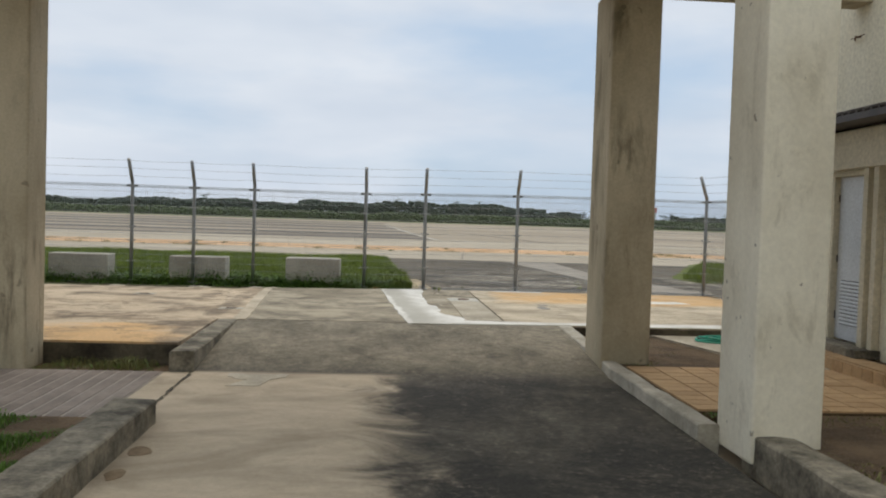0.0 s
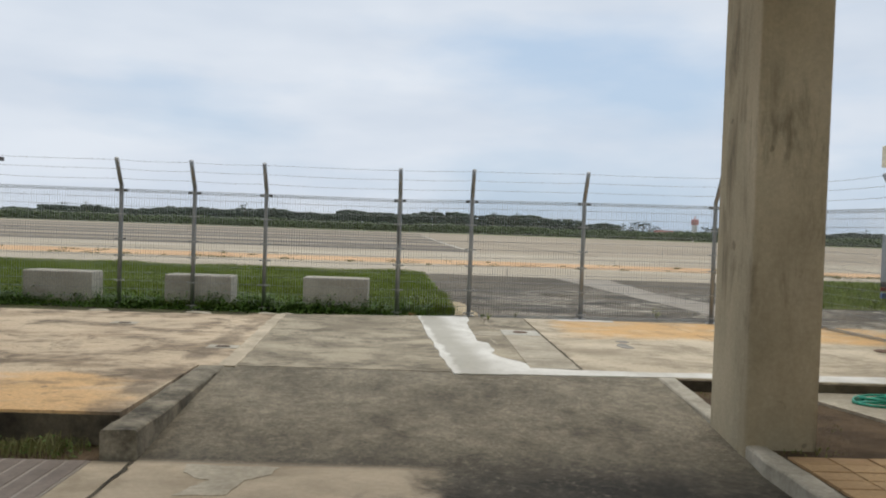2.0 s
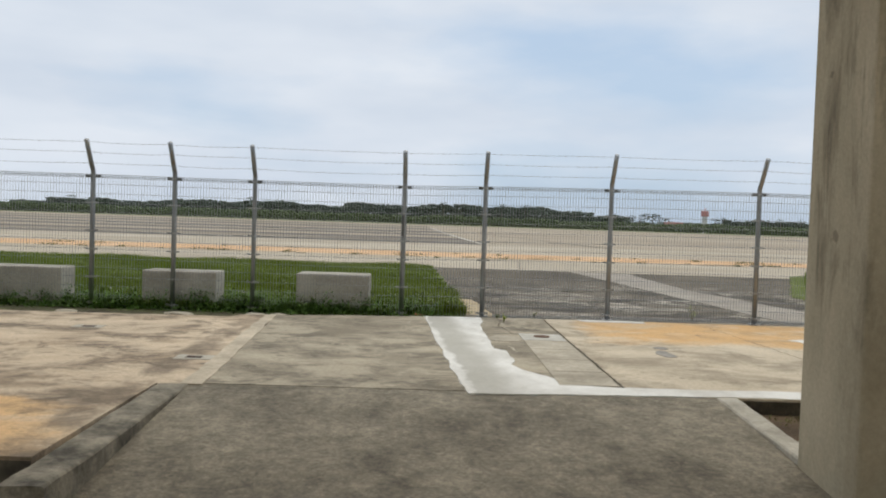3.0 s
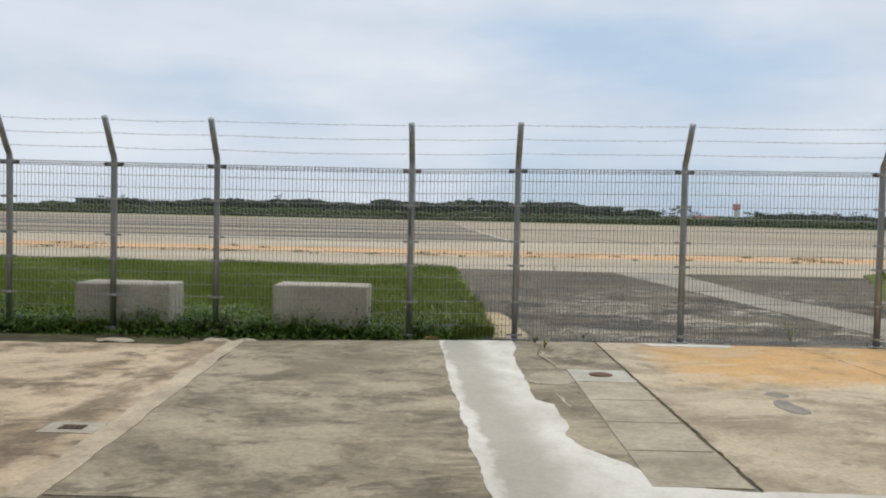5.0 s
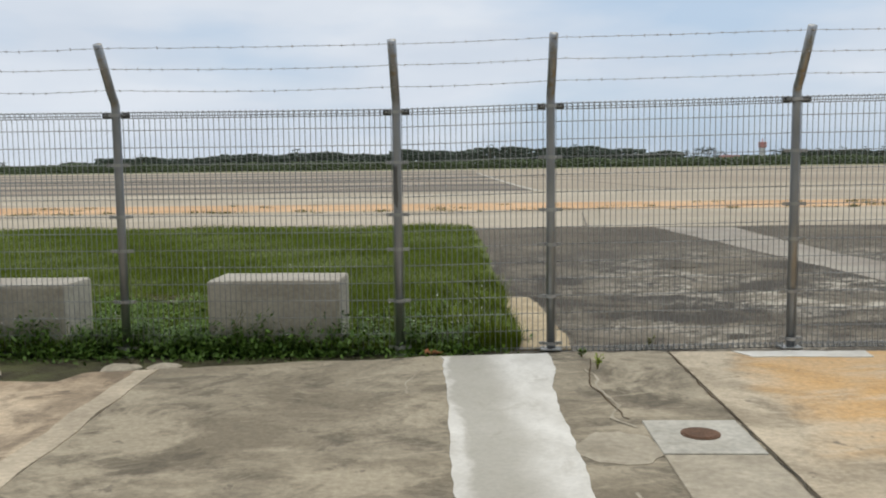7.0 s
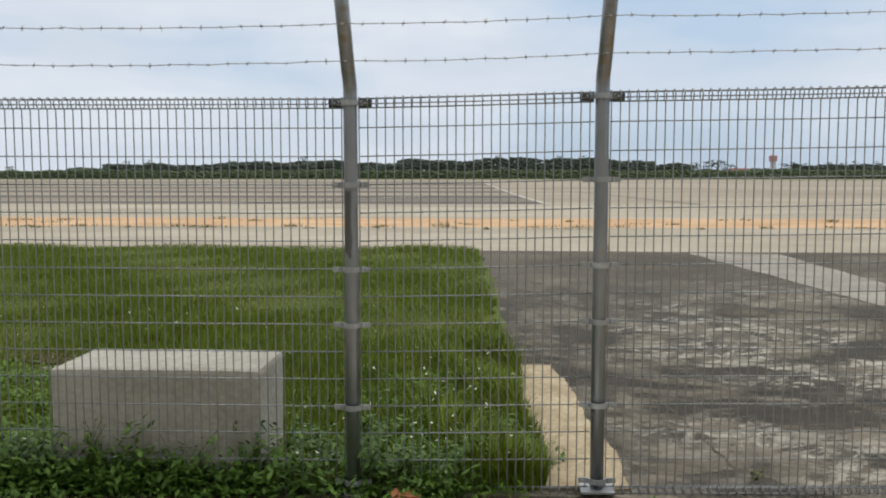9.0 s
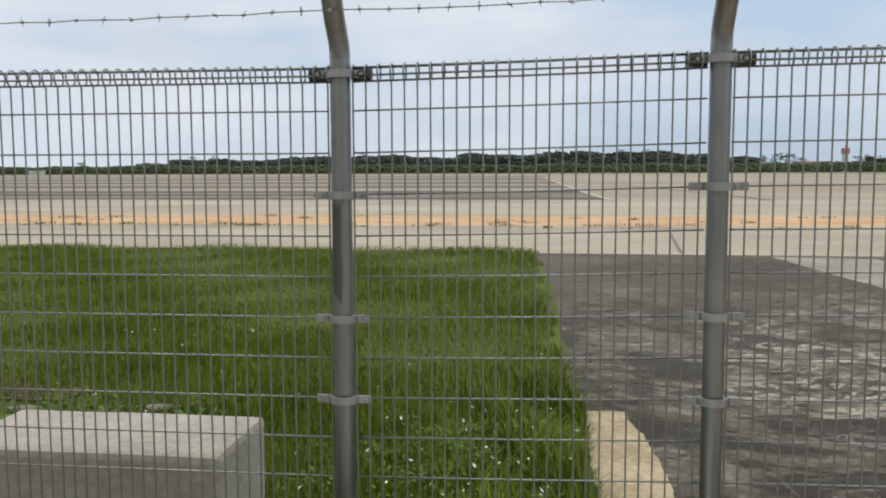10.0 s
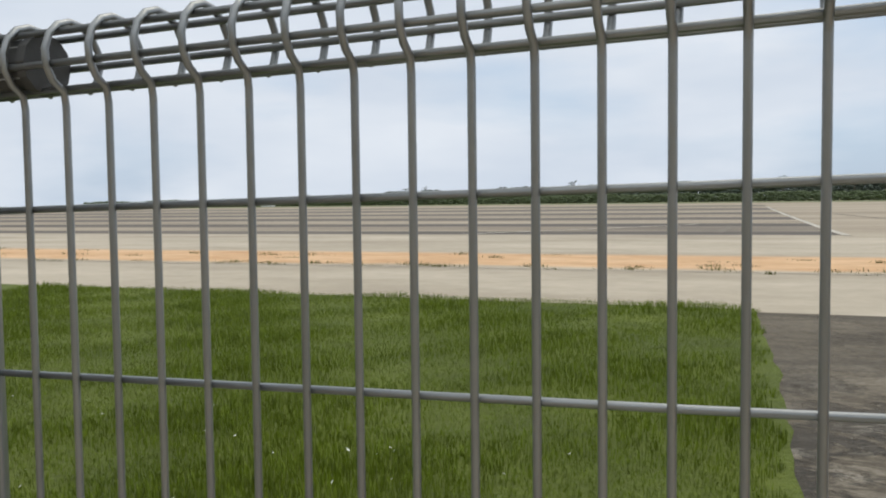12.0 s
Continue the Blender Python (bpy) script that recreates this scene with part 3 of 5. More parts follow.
solo("soil_strip", sheet([(-14, -1.35), (-14, 0.14), (0.99, 0.12), (0.99, -0.05), (2.3, -0.05), (2.3, -0.2), (0.4, -0.35), (-1.8, -0.80), (-2.6, -1.2)], -0.046, 0.2), M_MOSS,
     "mossy soil between the slab edge and the fence", "soil", kind="structure")
solo("slab_east", sheet([(2.32, -0.12), (2.32, -6.22), (6.34, -6.22), (6.36, -5.75), (14, -5.80), (14, -0.12)], 0.0, 0.3), M_SLAB_R,
     "pale concrete slab with rusty orange stains", "concrete slab", kind="structure")
solo("slab_joint", sheet(ragged([(-2.075, -0.76), (-1.775, -6.30), (-1.585, -6.30), (-1.895, -0.72)], 0.12, 0.03), 0.006, 0.2), M_JOINT,
     "pale concrete joint strip flush with the slab", "concrete", kind="structure")

# ramp and driveway
bm = bmesh.new()
ys = [-60, -30, -20, -14, -11, -10, -9.5, -9.15, -8.9, -8.4, -7.9, -7.4, -6.9, -6.5, -6.23]


def drive_z(y):
    t = min(1.0, max(0.0, (y + 9.18) / 2.9))
    return DRIVE_Z + 0.246 * t * (1.35 - 0.35 * t)


xs = [-1.70 + 4.78 * i / 16 for i in range(17)]
rows = [[bm.verts.new((x, y, drive_z(y))) for x in xs] for y in ys]
for a, b in zip(rows, rows[1:]):
    for i in range(16):
        bm.faces.new((a[i], a[i + 1], b[i + 1], b[i]))
solo("driveway", bm, M_DRIVE, "dark and tan concrete driveway ramping up to the slab", "driveway", kind="structure", smooth=True)


def pillar(name, x0, x1, y0, y1, z0, label, mat):
    bm = boxes((x0, x1, y0, y1, z0, 4.42), bevel=0.025)
    return solo(name, bm, mat, label, "pillar", "canopy pillars")


pillar("pillar", 3.27, 3.84, -12.56, -11.88, -0.28, "pale cream concrete pillar standing on the kerb", M_PILLAR_CREAM)
pillar("pillar", 3.07, 3.67, -8.78, -7.95, -0.28, "brown stained concrete pillar beside the ramp and soil bed", M_PILLAR)
pillar("pillar", -4.20, -3.54, -9.20, -8.68, -0.28, "stained concrete pillar beside the brown paving", M_PILLAR)

# ---- wire fence ----
# posts: x, y, rail height, foot height, way the bent top leans
POSTS = [(-12.35, 0.0, 2.085, -0.03, (0, -1)), (-9.90, 0.0, 2.085, -0.03, (0, -1)), (-7.45, 0.0, 2.085, -0.03, (0, -1)), (-5.05, 0.0, 2.085, -0.05, (0, -1)), (-3.725, -0.02, 2.078, -0.05, (0, -1)), (-2.43, -0.02, 2.075, -0.05, (0, -1)),
         (0.0, 0.0, 2.070, -0.04, (0, -1)), (1.319, 0.0, 2.100, 0.0, (0, -1)), (3.388, 0.02, 2.128, 0.0, (0, -1)), (5.83, 0.02, 2.145, 0.0, (0, -1)),
         (7.72, 0.0, 2.135, 0.0, (-0.75, -0.65)), (7.95, -2.35, 2.13, 0.0, (-1, -0.1)), (8.15, -4.75, 2.13, 0.0, (-1, -0.1))]
ROW, RISE = 0.15, 0.02
CLAMP_ROWS = (3, 6, 8, 11)
ARM = 0.56


def arm_point(lean, s):
    """A point of the bent top: s from 0 (at the rail) to 1 (the tip), as offset from the post's axis at rail height."""
    h = s * ARM
    bend = 0.0 if h < 0.06 else (h - 0.06) * (0.60 if h > 0.16 else 0.60 * (h - 0.06) / 0.10)
    return Vector((lean[0] * bend, lean[1] * bend, h))


fence = thing("wire_fence", "grey galvanised mesh fence topped with three barbed wire strands", "fence")
clamp_meshes = {}


def clamp_mesh(kind):
    """kind: band, a bent steel strip round the front of a post; rail, the sleeve joint at the top."""
    bm = bmesh.new()
    prof = []
    for i in range(9):
        a = math.pi * (1.06 + 0.88 * i / 8)
        prof.append((0.049 * math.cos(a), 0.049 * math.sin(a)))
    line = [(-0.100, -0.008), (-0.070, -0.008), (-0.058, -0.014)] + prof + [(0.058, -0.014), (0.070, -0.008), (0.100, -0.008)]
    rings = []
    for k, (x, y) in enumerate(line):
        a, b = Vector(line[max(k - 1, 0)]), Vector(line[min(k + 1, len(line) - 1)])
        d = (b - a).normalized()
        nx, ny = d.y * 0.004, -d.x * 0.004
        rings.append([bm.verts.new(p) for p in ((x + nx, y + ny, -0.014), (x - nx, y - ny, -0.014), (x - nx, y - ny, 0.014), (x + nx, y + ny, 0.014))])
    for a, b in zip(rings, rings[1:]):
        for i in range(4):
            bm.faces.new((a[i], a[(i + 1) % 4], b[(i + 1) % 4], b[i]))
    bm.faces.new(rings[0][::-1])
    bm.faces.new(rings[-1])
    for sx in (-0.08, 0.08):
        tube(bm, [(sx, -0.020, 0), (sx, 0.014, 0)], 0.007, 6)
    bmesh.ops.recalc_face_normals(bm, faces=bm.faces)
    return mesh_from(bm, "clamp", M_CLAMP)


CLAMP = clamp_mesh("band")


def sleeve_mesh(s):
    bm = bmesh.new()
    tube(bm, [(s * 0.045, 0.008, 0.0), (s * 0.102, 0.008, 0.0), (s * 0.103, 0.008, 0.0), (s * 0.112, 0.008, 0.0)], [0.024, 0.024, 0.027, 0.027], 12)
    return mesh_from(bm, "rail_sleeve", M_SLEEVE)


SLEEVES = [sleeve_mesh(-1), sleeve_mesh(1)]


def fence_post(x, y, rail, foot, lean, mat, turn):
    bm = bmesh.new()
    pts = [(0, 0, foot - 0.1 - rail), (0, 0, -1.0), (0, 0, -0.2)] + [tuple(arm_point(lean, s)) for s in (0.0, 0.08, 0.14, 0.20, 0.26, 0.32, 0.6, 1.0)]
    tube(bm, pts, 0.037, 16)
    ob = part("post", bm, mat, fence, "round galvanised post with a bent top", True)
    ob.location = (x, y, rail)
    for row in CLAMP_ROWS + (14,):
        c = new("clamp", CLAMP)
        c.parent, c.location, c.rotation_euler = ob, (0, 0, RISE - ROW * row + (0.035 if row == 14 else 0)), (0, 0, turn)
        tagged(c, "bent steel clamp")
    c = new("clamp", CLAMP)
    c.parent, c.rotation_euler = ob, (0, 0, turn)
    for me in SLEEVES:
        s = new("rail_sleeve", me)
        s.parent, s.rotation_euler = ob, (0, 0, turn)
        tagged(s, "black joint sleeve on the rail")
    bm = boxes((-0.09, 0.09, -0.07, 0.07, foot - rail - 0.004, foot - rail + 0.012), bevel=0.004)
    p = part("base_plate", bm, M_CLAMP, ob)
    for s in (0.36, 0.66, 0.94):
        bm = bmesh.new()
        q = arm_point(lean, s)
        tube(bm, [q + Vector((lean[0] * 0.034, lean[1] * 0.034, -0.004)), q + Vector((lean[0] * 0.050, lean[1] * 0.050, 0.0))], 0.008, 6)
        part("wire_hook", bm, M_BARB, ob)
    return ob


for k, (x, y, rail, foot, lean) in enumerate(POSTS):
    fence_post(x, y, rail, foot, lean, M_GALV_PATCH if x == 0.0 else M_GALV, 0.0 if k < 10 else (-0.8 if k == 10 else -1.48))

ROLL_R, ROLL_Y = 0.032, 0.010
LOW_R, LOW_Z = 0.027, RISE - ROW * 14 - 0.025
WIRE_R = 0.0033


def upright_bm(bm, x=0.0, y=0.0, z=0.0, n=6):
    """One upright wire: straight, then curled into the rounded top; origin at rail height."""
    pts = []
    for i in range(9):
        a = radians(57 - 305 * i / 8)
        pts.append((x, y + ROLL_Y + LOW_R * math.cos(a), z + LOW_Z - LOW_R * math.sin(a)))
    pts = pts[::-1] if abs(pts[0][1] - y) < abs(pts[-1][1] - y) else pts
    pts += [(x, y, z + LOW_Z + LOW_R + 0.012), (x, y, z - ROLL_R - 0.010)]
    for i in range(13):
        a = radians(-112 - 305 * i / 12)
        pts.append((x, y + ROLL_Y + ROLL_R * math.cos(a), z + ROLL_R * math.sin(a)))
    return tube(bm, pts, WIRE_R, n)


bm = bmesh.new()
upright_bm(bm, n=7)
UPRIGHT = mesh_from(bm, "upright_wire", M_WIRE, True)
ROLL_LINES = [(ROLL_Y + (ROLL_R - 0.005) * math.cos(radians(a)), (ROLL_R - 0.005) * math.sin(radians(a))) for a in (-75, -5, 55, 125, 195, 255)]
FOOT_LINES = [(ROLL_Y + (LOW_R - 0.005) * math.cos(radians(a)), LOW_Z + (LOW_R - 0.005) * math.sin(radians(a))) for a in (-150, -70, 10, 100)]


def panel(a, b, single):
    """The wires between two posts: as single parts near the camera's end, joined elsewhere."""
    A, B = Vector((a[0], a[1], a[2])), Vector((b[0], b[1], b[2]))
    d = B - A
    length = Vector((d.x, d.y)).length
    u = Vector((d.x, d.y, 0)) / length
    side = Vector((-u.y, u.x, 0))
    count = int((length - 0.088) / 0.0465)
    at = [0.046 + 0.0465 * i for i in range(count + 1)]
    if b[0] == 0.0:
        at = [length - s for s in at]
    lines = [(0.0045, RISE - ROW * k) for k in range(1, 14)] + ROLL_LINES + FOOT_LINES
    turn = math.atan2(u.y, u.x)
    if single:
        for s in at:
            ob = new("upright_wire", UPRIGHT)
            ob.parent = fence
            ob.location, ob.rotation_euler = A + d * (s / length), (0, 0, turn)
        e0, e1 = 0.042 / length, 1 - 0.042 / length
        bm = bmesh.new()
        tube(bm, [d * e0, d * 0.5 + Vector((0, 0, -0.002)), d * e1], WIRE_R, 7)
        me = mesh_from(bm, "cross_wire", M_WIRE, True)
        for y, z in lines:
            ob = new("cross_wire", me)
            ob.parent = fence
            ob.location = A + side * y + Vector((0, 0, z))
    else:
        verts, faces = [], []
        bm = bmesh.new()
        for s in at:
            upright_bm(bm, n=4)
            p = A + d * (s / length)
            m = Matrix.Translation(p) @ Matrix.Rotation(turn, 4, "Z")
            k = len(verts)
            bm.verts.index_update()
            verts += [m @ v.co for v in bm.verts]
            faces += [[v.index + k for v in f.verts] for f in bm.faces]
            bm.clear()
        for y, z in lines:
            p = A + side * y + Vector((0, 0, z))
            tube(bm, [p + d * 0.01, p + d * 0.99], WIRE_R, 4)
            k = len(verts)
            bm.verts.index_update()
            verts += [v.co.copy() for v in bm.verts]
            faces += [[v.index + k for v in f.verts] for f in bm.faces]
            bm.clear()
        bm.free()
        me = bpy.data.meshes.new("mesh_panel")
        me.from_pydata(verts, [], faces)
        me.materials.append(M_WIRE)
        ob = new("mesh_panel", me)
        ob.parent = fence
        tagged(ob, kind="stuff")


for k in range(len(POSTS) - 1):
    panel(POSTS[k], POSTS[k + 1], POSTS[k][0] in (-2.43, 0.0, 1.319))

rng = random.Random(4)
for k in range(len(POSTS) - 1):
    a, b = POSTS[k], POSTS[k + 1]
    for s in (0.36, 0.66, 0.94):
        p = Vector((a[0], a[1], a[2])) + arm_point(a[4], s) + Vector((a[4][0], a[4][1], 0)) * 0.045
        q = Vector((b[0], b[1], b[2])) + arm_point(b[4], s) + Vector((b[4][0], b[4][1], 0)) * 0.045
        d = q - p
        n = max(4, int(d.length / 0.1))
        sag = rng.uniform(0.004, 0.02)
        line = [p + d * (i / n) + Vector((0, 0, -4 * sag * (i / n) * (1 - i / n) + rng.uniform(-0.003, 0.003))) for i in range(n + 1)]
        bm = bmesh.new()
        tube(bm, line, 0.0023, 5)
        for i in range(1, n):
            c = line[i]
            for j in range(2):
                w = Vector((rng.uniform(-0.4, 0.4), rng.uniform(-1, 1), rng.uniform(-1, 1))).normalized() * 0.016
                tube(bm, [c - w, c + w], 0.0014, 3)
            tube(bm, [c - d.normalized() * 0.007, c + d.normalized() * 0.007], 0.0042, 5)
        part("barbed_wire", bm, M_BARB, fence, "barbed wire strand")

# ---- precast blocks behind the fence ----
for x0, x1, y0, top, w in ((-6.86, -5.60, 0.16, 0.575, 0.0), (-4.28, -3.06, 0.14, 0.575, 0.4), (-1.745, -0.545, 0.12, 0.605, 0.9)):
    bm = boxes((x0, x1, y0, y0 + 0.58, -0.05, top), bevel=0.032)
    bmesh.ops.subdivide_edges(bm, edges=[e for e in bm.edges if e.calc_length() > 0.4], cuts=3, use_grid_fill=True)
    for v in bm.verts:
        v.co += noise.noise_vector(v.co * 2.0 + Vector((w, w, 0))) * 0.006
    solo("concrete_block", bm, M_BLOCK, "pale precast concrete block lying in the weeds", "concrete block", "blocks behind the fence")

# ---- grass, weeds, flowers ----
def strips(name, mat, n, place, height, width, seed, label, category, bend=0.5, tips=1):
    """Many small upright blades as one mesh; place(rng) gives x, y, z and a scale."""
    r = np.random.default_rng(seed)
    xyzs = place(r, n)
    n = len(xyzs)
    ang = r.uniform(0, 2 * np.pi, n)
    h = height * xyzs[:, 3] * r.uniform(0.55, 1.2, n)
    w = width * r.uniform(0.7, 1.3, n) * np.sqrt(xyzs[:, 3])
    side = np.stack([np.cos(ang), np.sin(ang), np.zeros(n)], 1)
    lean = np.stack([-np.sin(ang), np.cos(ang), np.zeros(n)], 1) * (h * bend * r.uniform(0.1, 1.0, n))[:, None]
    p = xyzs[:, :3]
    up = np.array([0, 0, 1.0])
    a, b = p - side * w[:, None], p + side * w[:, None]
    c = p + side * (w * 0.75)[:, None] + lean * 0.35 + up * (h * 0.6)[:, None]
    d = p - side * (w * 0.75)[:, None] + lean * 0.35 + up * (h * 0.6)[:, None]
    e = p + lean + up * h[:, None]
    verts = np.stack([a, b, c, d, e], 1).reshape(-1, 3)
    k = np.arange(n) * 5
    faces = [q for i in k.tolist() for q in ((i, i + 1, i + 2, i + 3), (i + 3, i + 2, i + 4))]
    me = bpy.data.meshes.new(name)
    me.from_pydata(verts.tolist(), [], faces)
    me.materials.append(mat)
    return tagged(new(name, me), label, category, kind="stuff")


def clear_of_blocks(p):
    keep = np.ones(len(p), bool)
    for x0, x1 in ((-6.88, -5.58), (-4.30, -3.04), (-1.765, -0.525)):
        keep &= ~((p[:, 0] > x0) & (p[:, 0] < x1) & (p[:, 1] > 0.10) & (p[:, 1] < 0.74))
    return p[keep]


def near_grass(r, n):
    x = r.uniform(-11, 1.0, n)
    y = 15.6 * r.uniform(0.008, 1, n) ** 1.7
    x = np.where(y > 6, r.uniform(-16, 0.9, n), x)
    edge = 1.02 - 0.03 * y + 0.06 * np.sin(y * 3.1) + 0.05 * np.sin(y * 7.7)
    p = np.stack([x, y, np.full(n, -0.012), np.clip(0.75 + 0.25 * np.sin(x * 1.3 + y) + 0.2 * np.sin(y * 2.1 - x * 2), 0.4, 1.4)], 1)
    return clear_of_blocks(p[x < edge])


strips("grass", M_GRASS, 300000, near_grass, 0.105, 0.0038, 1, "long green grass behind the fence", "grass")


def corner_grass(r, n):
    """Longer grass leaning over the edge of the turf beside the sandy strip."""
    y = 0.04 + 3.6 * r.uniform(0, 1, n) ** 1.3
    x = 1.04 - 0.03 * y + 0.05 * np.sin(y * 3.1) - np.abs(r.normal(0, 0.32, n))
    return np.stack([x, y, np.full(n, -0.015), 0.5 + 0.5 * r.uniform(0, 1, n) + 0.3 * np.sin(x * 9 + y * 4)], 1)


strips("corner_grass", M_GRASS, 16000, corner_grass, 0.22, 0.0040, 4, "longer bright grass at the edge of the turf", "grass", 0.9)


def far_grass(r, n):
    p = np.stack([r.uniform(9.4, 24, n), r.uniform(4.7, 16, n), np.full(n, -0.006), np.full(n, 1.0)], 1)
    return p[p[:, 0] > 9.4 + np.maximum(0, p[:, 1] - 6.0) * 0.44]


strips("grass_far", M_GRASS, 30000, far_grass, 0.2, 0.012, 2, "green grass beyond the apron", "grass")


def weed_places(r, n):
    """Leaves gathered in many clumps of different height, thickest at the fence foot."""
    k = 520
    cx = r.uniform(-12, 1.0, k)
    cy = np.abs(r.normal(0, 0.34, k)) - 0.02
    cs = r.uniform(0.15, 1.0, k) ** 1.6 * 1.35 * np.exp(-cy * 0.8)
    cr = r.uniform(0.05, 0.16, k)
    i = r.integers(0, k, n)
    d = r.normal(0, 1, (n, 2)) * cr[i][:, None]
    fall = np.exp(-(d ** 2).sum(1) / (2 * cr[i] ** 2) * 0.6)
    return clear_of_blocks(np.stack([cx[i] + d[:, 0], cy[i] + d[:, 1], np.full(n, -0.045), cs[i] * fall + 0.08], 1))


def leaves(name, mat, n, place, height, size, seed, label, category):
    """Low broad-leaved plants: many small tilted leaves as one mesh."""
    r = np.random.default_rng(seed)
    p = place(r, n)
    n = len(p)
    z = p[:, 2] + height * p[:, 3] * r.uniform(0.05, 1.0, n)
    c = np.stack([p[:, 0], p[:, 1], z], 1)
    ang = r.uniform(0, 2 * np.pi, n)
    tilt = r.uniform(-0.2, 0.9, n)
    s = size * r.uniform(0.5, 1.3, n)
    f = np.stack([np.cos(ang) * np.cos(tilt), np.sin(ang) * np.cos(tilt), np.sin(tilt)], 1) * s[:, None]
    g = np.stack([-np.sin(ang), np.cos(ang), np.zeros(n)], 1) * (s * 0.42)[:, None]
    verts = np.stack([c - f, c + g, c + f, c - g], 1).reshape(-1, 3)
    faces = [(i, i + 1, i + 2, i + 3) for i in range(0, 4 * n, 4)]
    me = bpy.data.meshes.new(name)
    me.from_pydata(verts.tolist(), [], faces)
    me.materials.append(mat)
    return tagged(new(name, me), label, category, kind="stuff")


leaves("weeds", M_WEED, 60000, weed_places, 0.34, 0.032, 3, "low leafy weeds along the fence foot and blocks", "weeds")


def front_weeds(r, n):
    """A dense leafy row between the fence and the blocks."""
    k = 240
    cx = np.concatenate([r.uniform(-8, 0.2, k // 6), r.normal(-1.25, 0.5, k // 2), r.normal(-2.7, 0.35, k // 6), r.normal(-4.5, 0.35, k // 6)])
    cy = r.uniform(-0.10, 0.10, k)
    cs = r.uniform(0.2, 1.0, k) ** 1.5
    cr = r.uniform(0.04, 0.10, k)
    i = r.integers(0, k, n)
    d = r.normal(0, 1, (n, 2)) * np.stack([cr[i], cr[i] * 0.5], 1)
    fall = np.exp(-(d[:, 0] / cr[i]) ** 2 * 0.35)
    p = np.stack([cx[i] + d[:, 0], cy[i] + d[:, 1], np.full(n, -0.045), cs[i] * fall + 0.08], 1)
    return clear_of_blocks(p[p[:, 0] < 0.9])


leaves("fence_weeds", M_WEED, 11000, front_weeds, 0.34, 0.030, 8, "dark leafy weeds between the fence and the blocks", "weeds")


def flower_places(r, n):
    x, y = r.uniform(-8, 0.95, n), 0.05 + 5.5 * r.uniform(0, 1, n) ** 2
    return clear_of_blocks(np.stack([x, y, np.full(n, 0.10), np.full(n, 1.0)], 1))


def clover_places(r, n):
    """Bright broad-leaved growth along the edge of the turf beside the apron."""
    k = 170
    cy = 0.06 + 2.6 * r.uniform(0, 1, k) ** 1.6
    cx = 0.95 - 0.03 * cy - np.abs(r.normal(0, 0.55, k))
    cs, cr = r.uniform(0.3, 1.0, k), r.uniform(0.05, 0.13, k)
    i = r.integers(0, k, n)
    d = r.normal(0, 1, (n, 2)) * cr[i][:, None]
    p = np.stack([cx[i] + d[:, 0], cy[i] + d[:, 1], np.full(n, -0.01), cs[i] * np.exp(-(d ** 2).sum(1) / (2 * cr[i] ** 2) * 0.5) + 0.1], 1)
    return clear_of_blocks(p[p[:, 0] < 1.05])


leaves("clover", M_CLOVER, 15000, clover_places, 0.15, 0.018, 9, "bright green leafy growth at the turf edge", "weeds")


def west_clover(r, n):
    """Broad-leaved patches in the grass behind and beside the blocks."""
    k = 150
    cy, cx = 0.3 + 2.6 * r.uniform(0, 1, k) ** 1.5, r.uniform(-7.5, -1.3, k)
    cs, cr = r.uniform(0.4, 1.0, k), r.uniform(0.07, 0.20, k)
    i = r.integers(0, k, n)
    d = r.normal(0, 1, (n, 2)) * cr[i][:, None]
    return clear_of_blocks(np.stack([cx[i] + d[:, 0], cy[i] + d[:, 1], np.full(n, -0.01), cs[i] * np.exp(-(d ** 2).sum(1) / (2 * cr[i] ** 2) * 0.5) + 0.1], 1))


leaves("clover_patches", M_CLOVER, 16000, west_clover, 0.16, 0.024, 19, "bright broad-leaved patches in the grass", "weeds")


def edge_flowers(r, n):
    y = 0.1 + 2.6 * r.uniform(0, 1, n)
    return clear_of_blocks(np.stack([0.85 - np.abs(r.normal(0, 0.6, n)), y, np.full(n, 0.09), np.full(n, 1.0)], 1))


leaves("edge_flowers", M_PETAL, 80, edge_flowers, 0.15, 0.014, 6, "small white wild flowers at the turf edge", "flowers")
leaves("flowers", M_PETAL, 210, flower_places, 0.16, 0.016, 5, "small white wild flowers in the grass", "flowers")

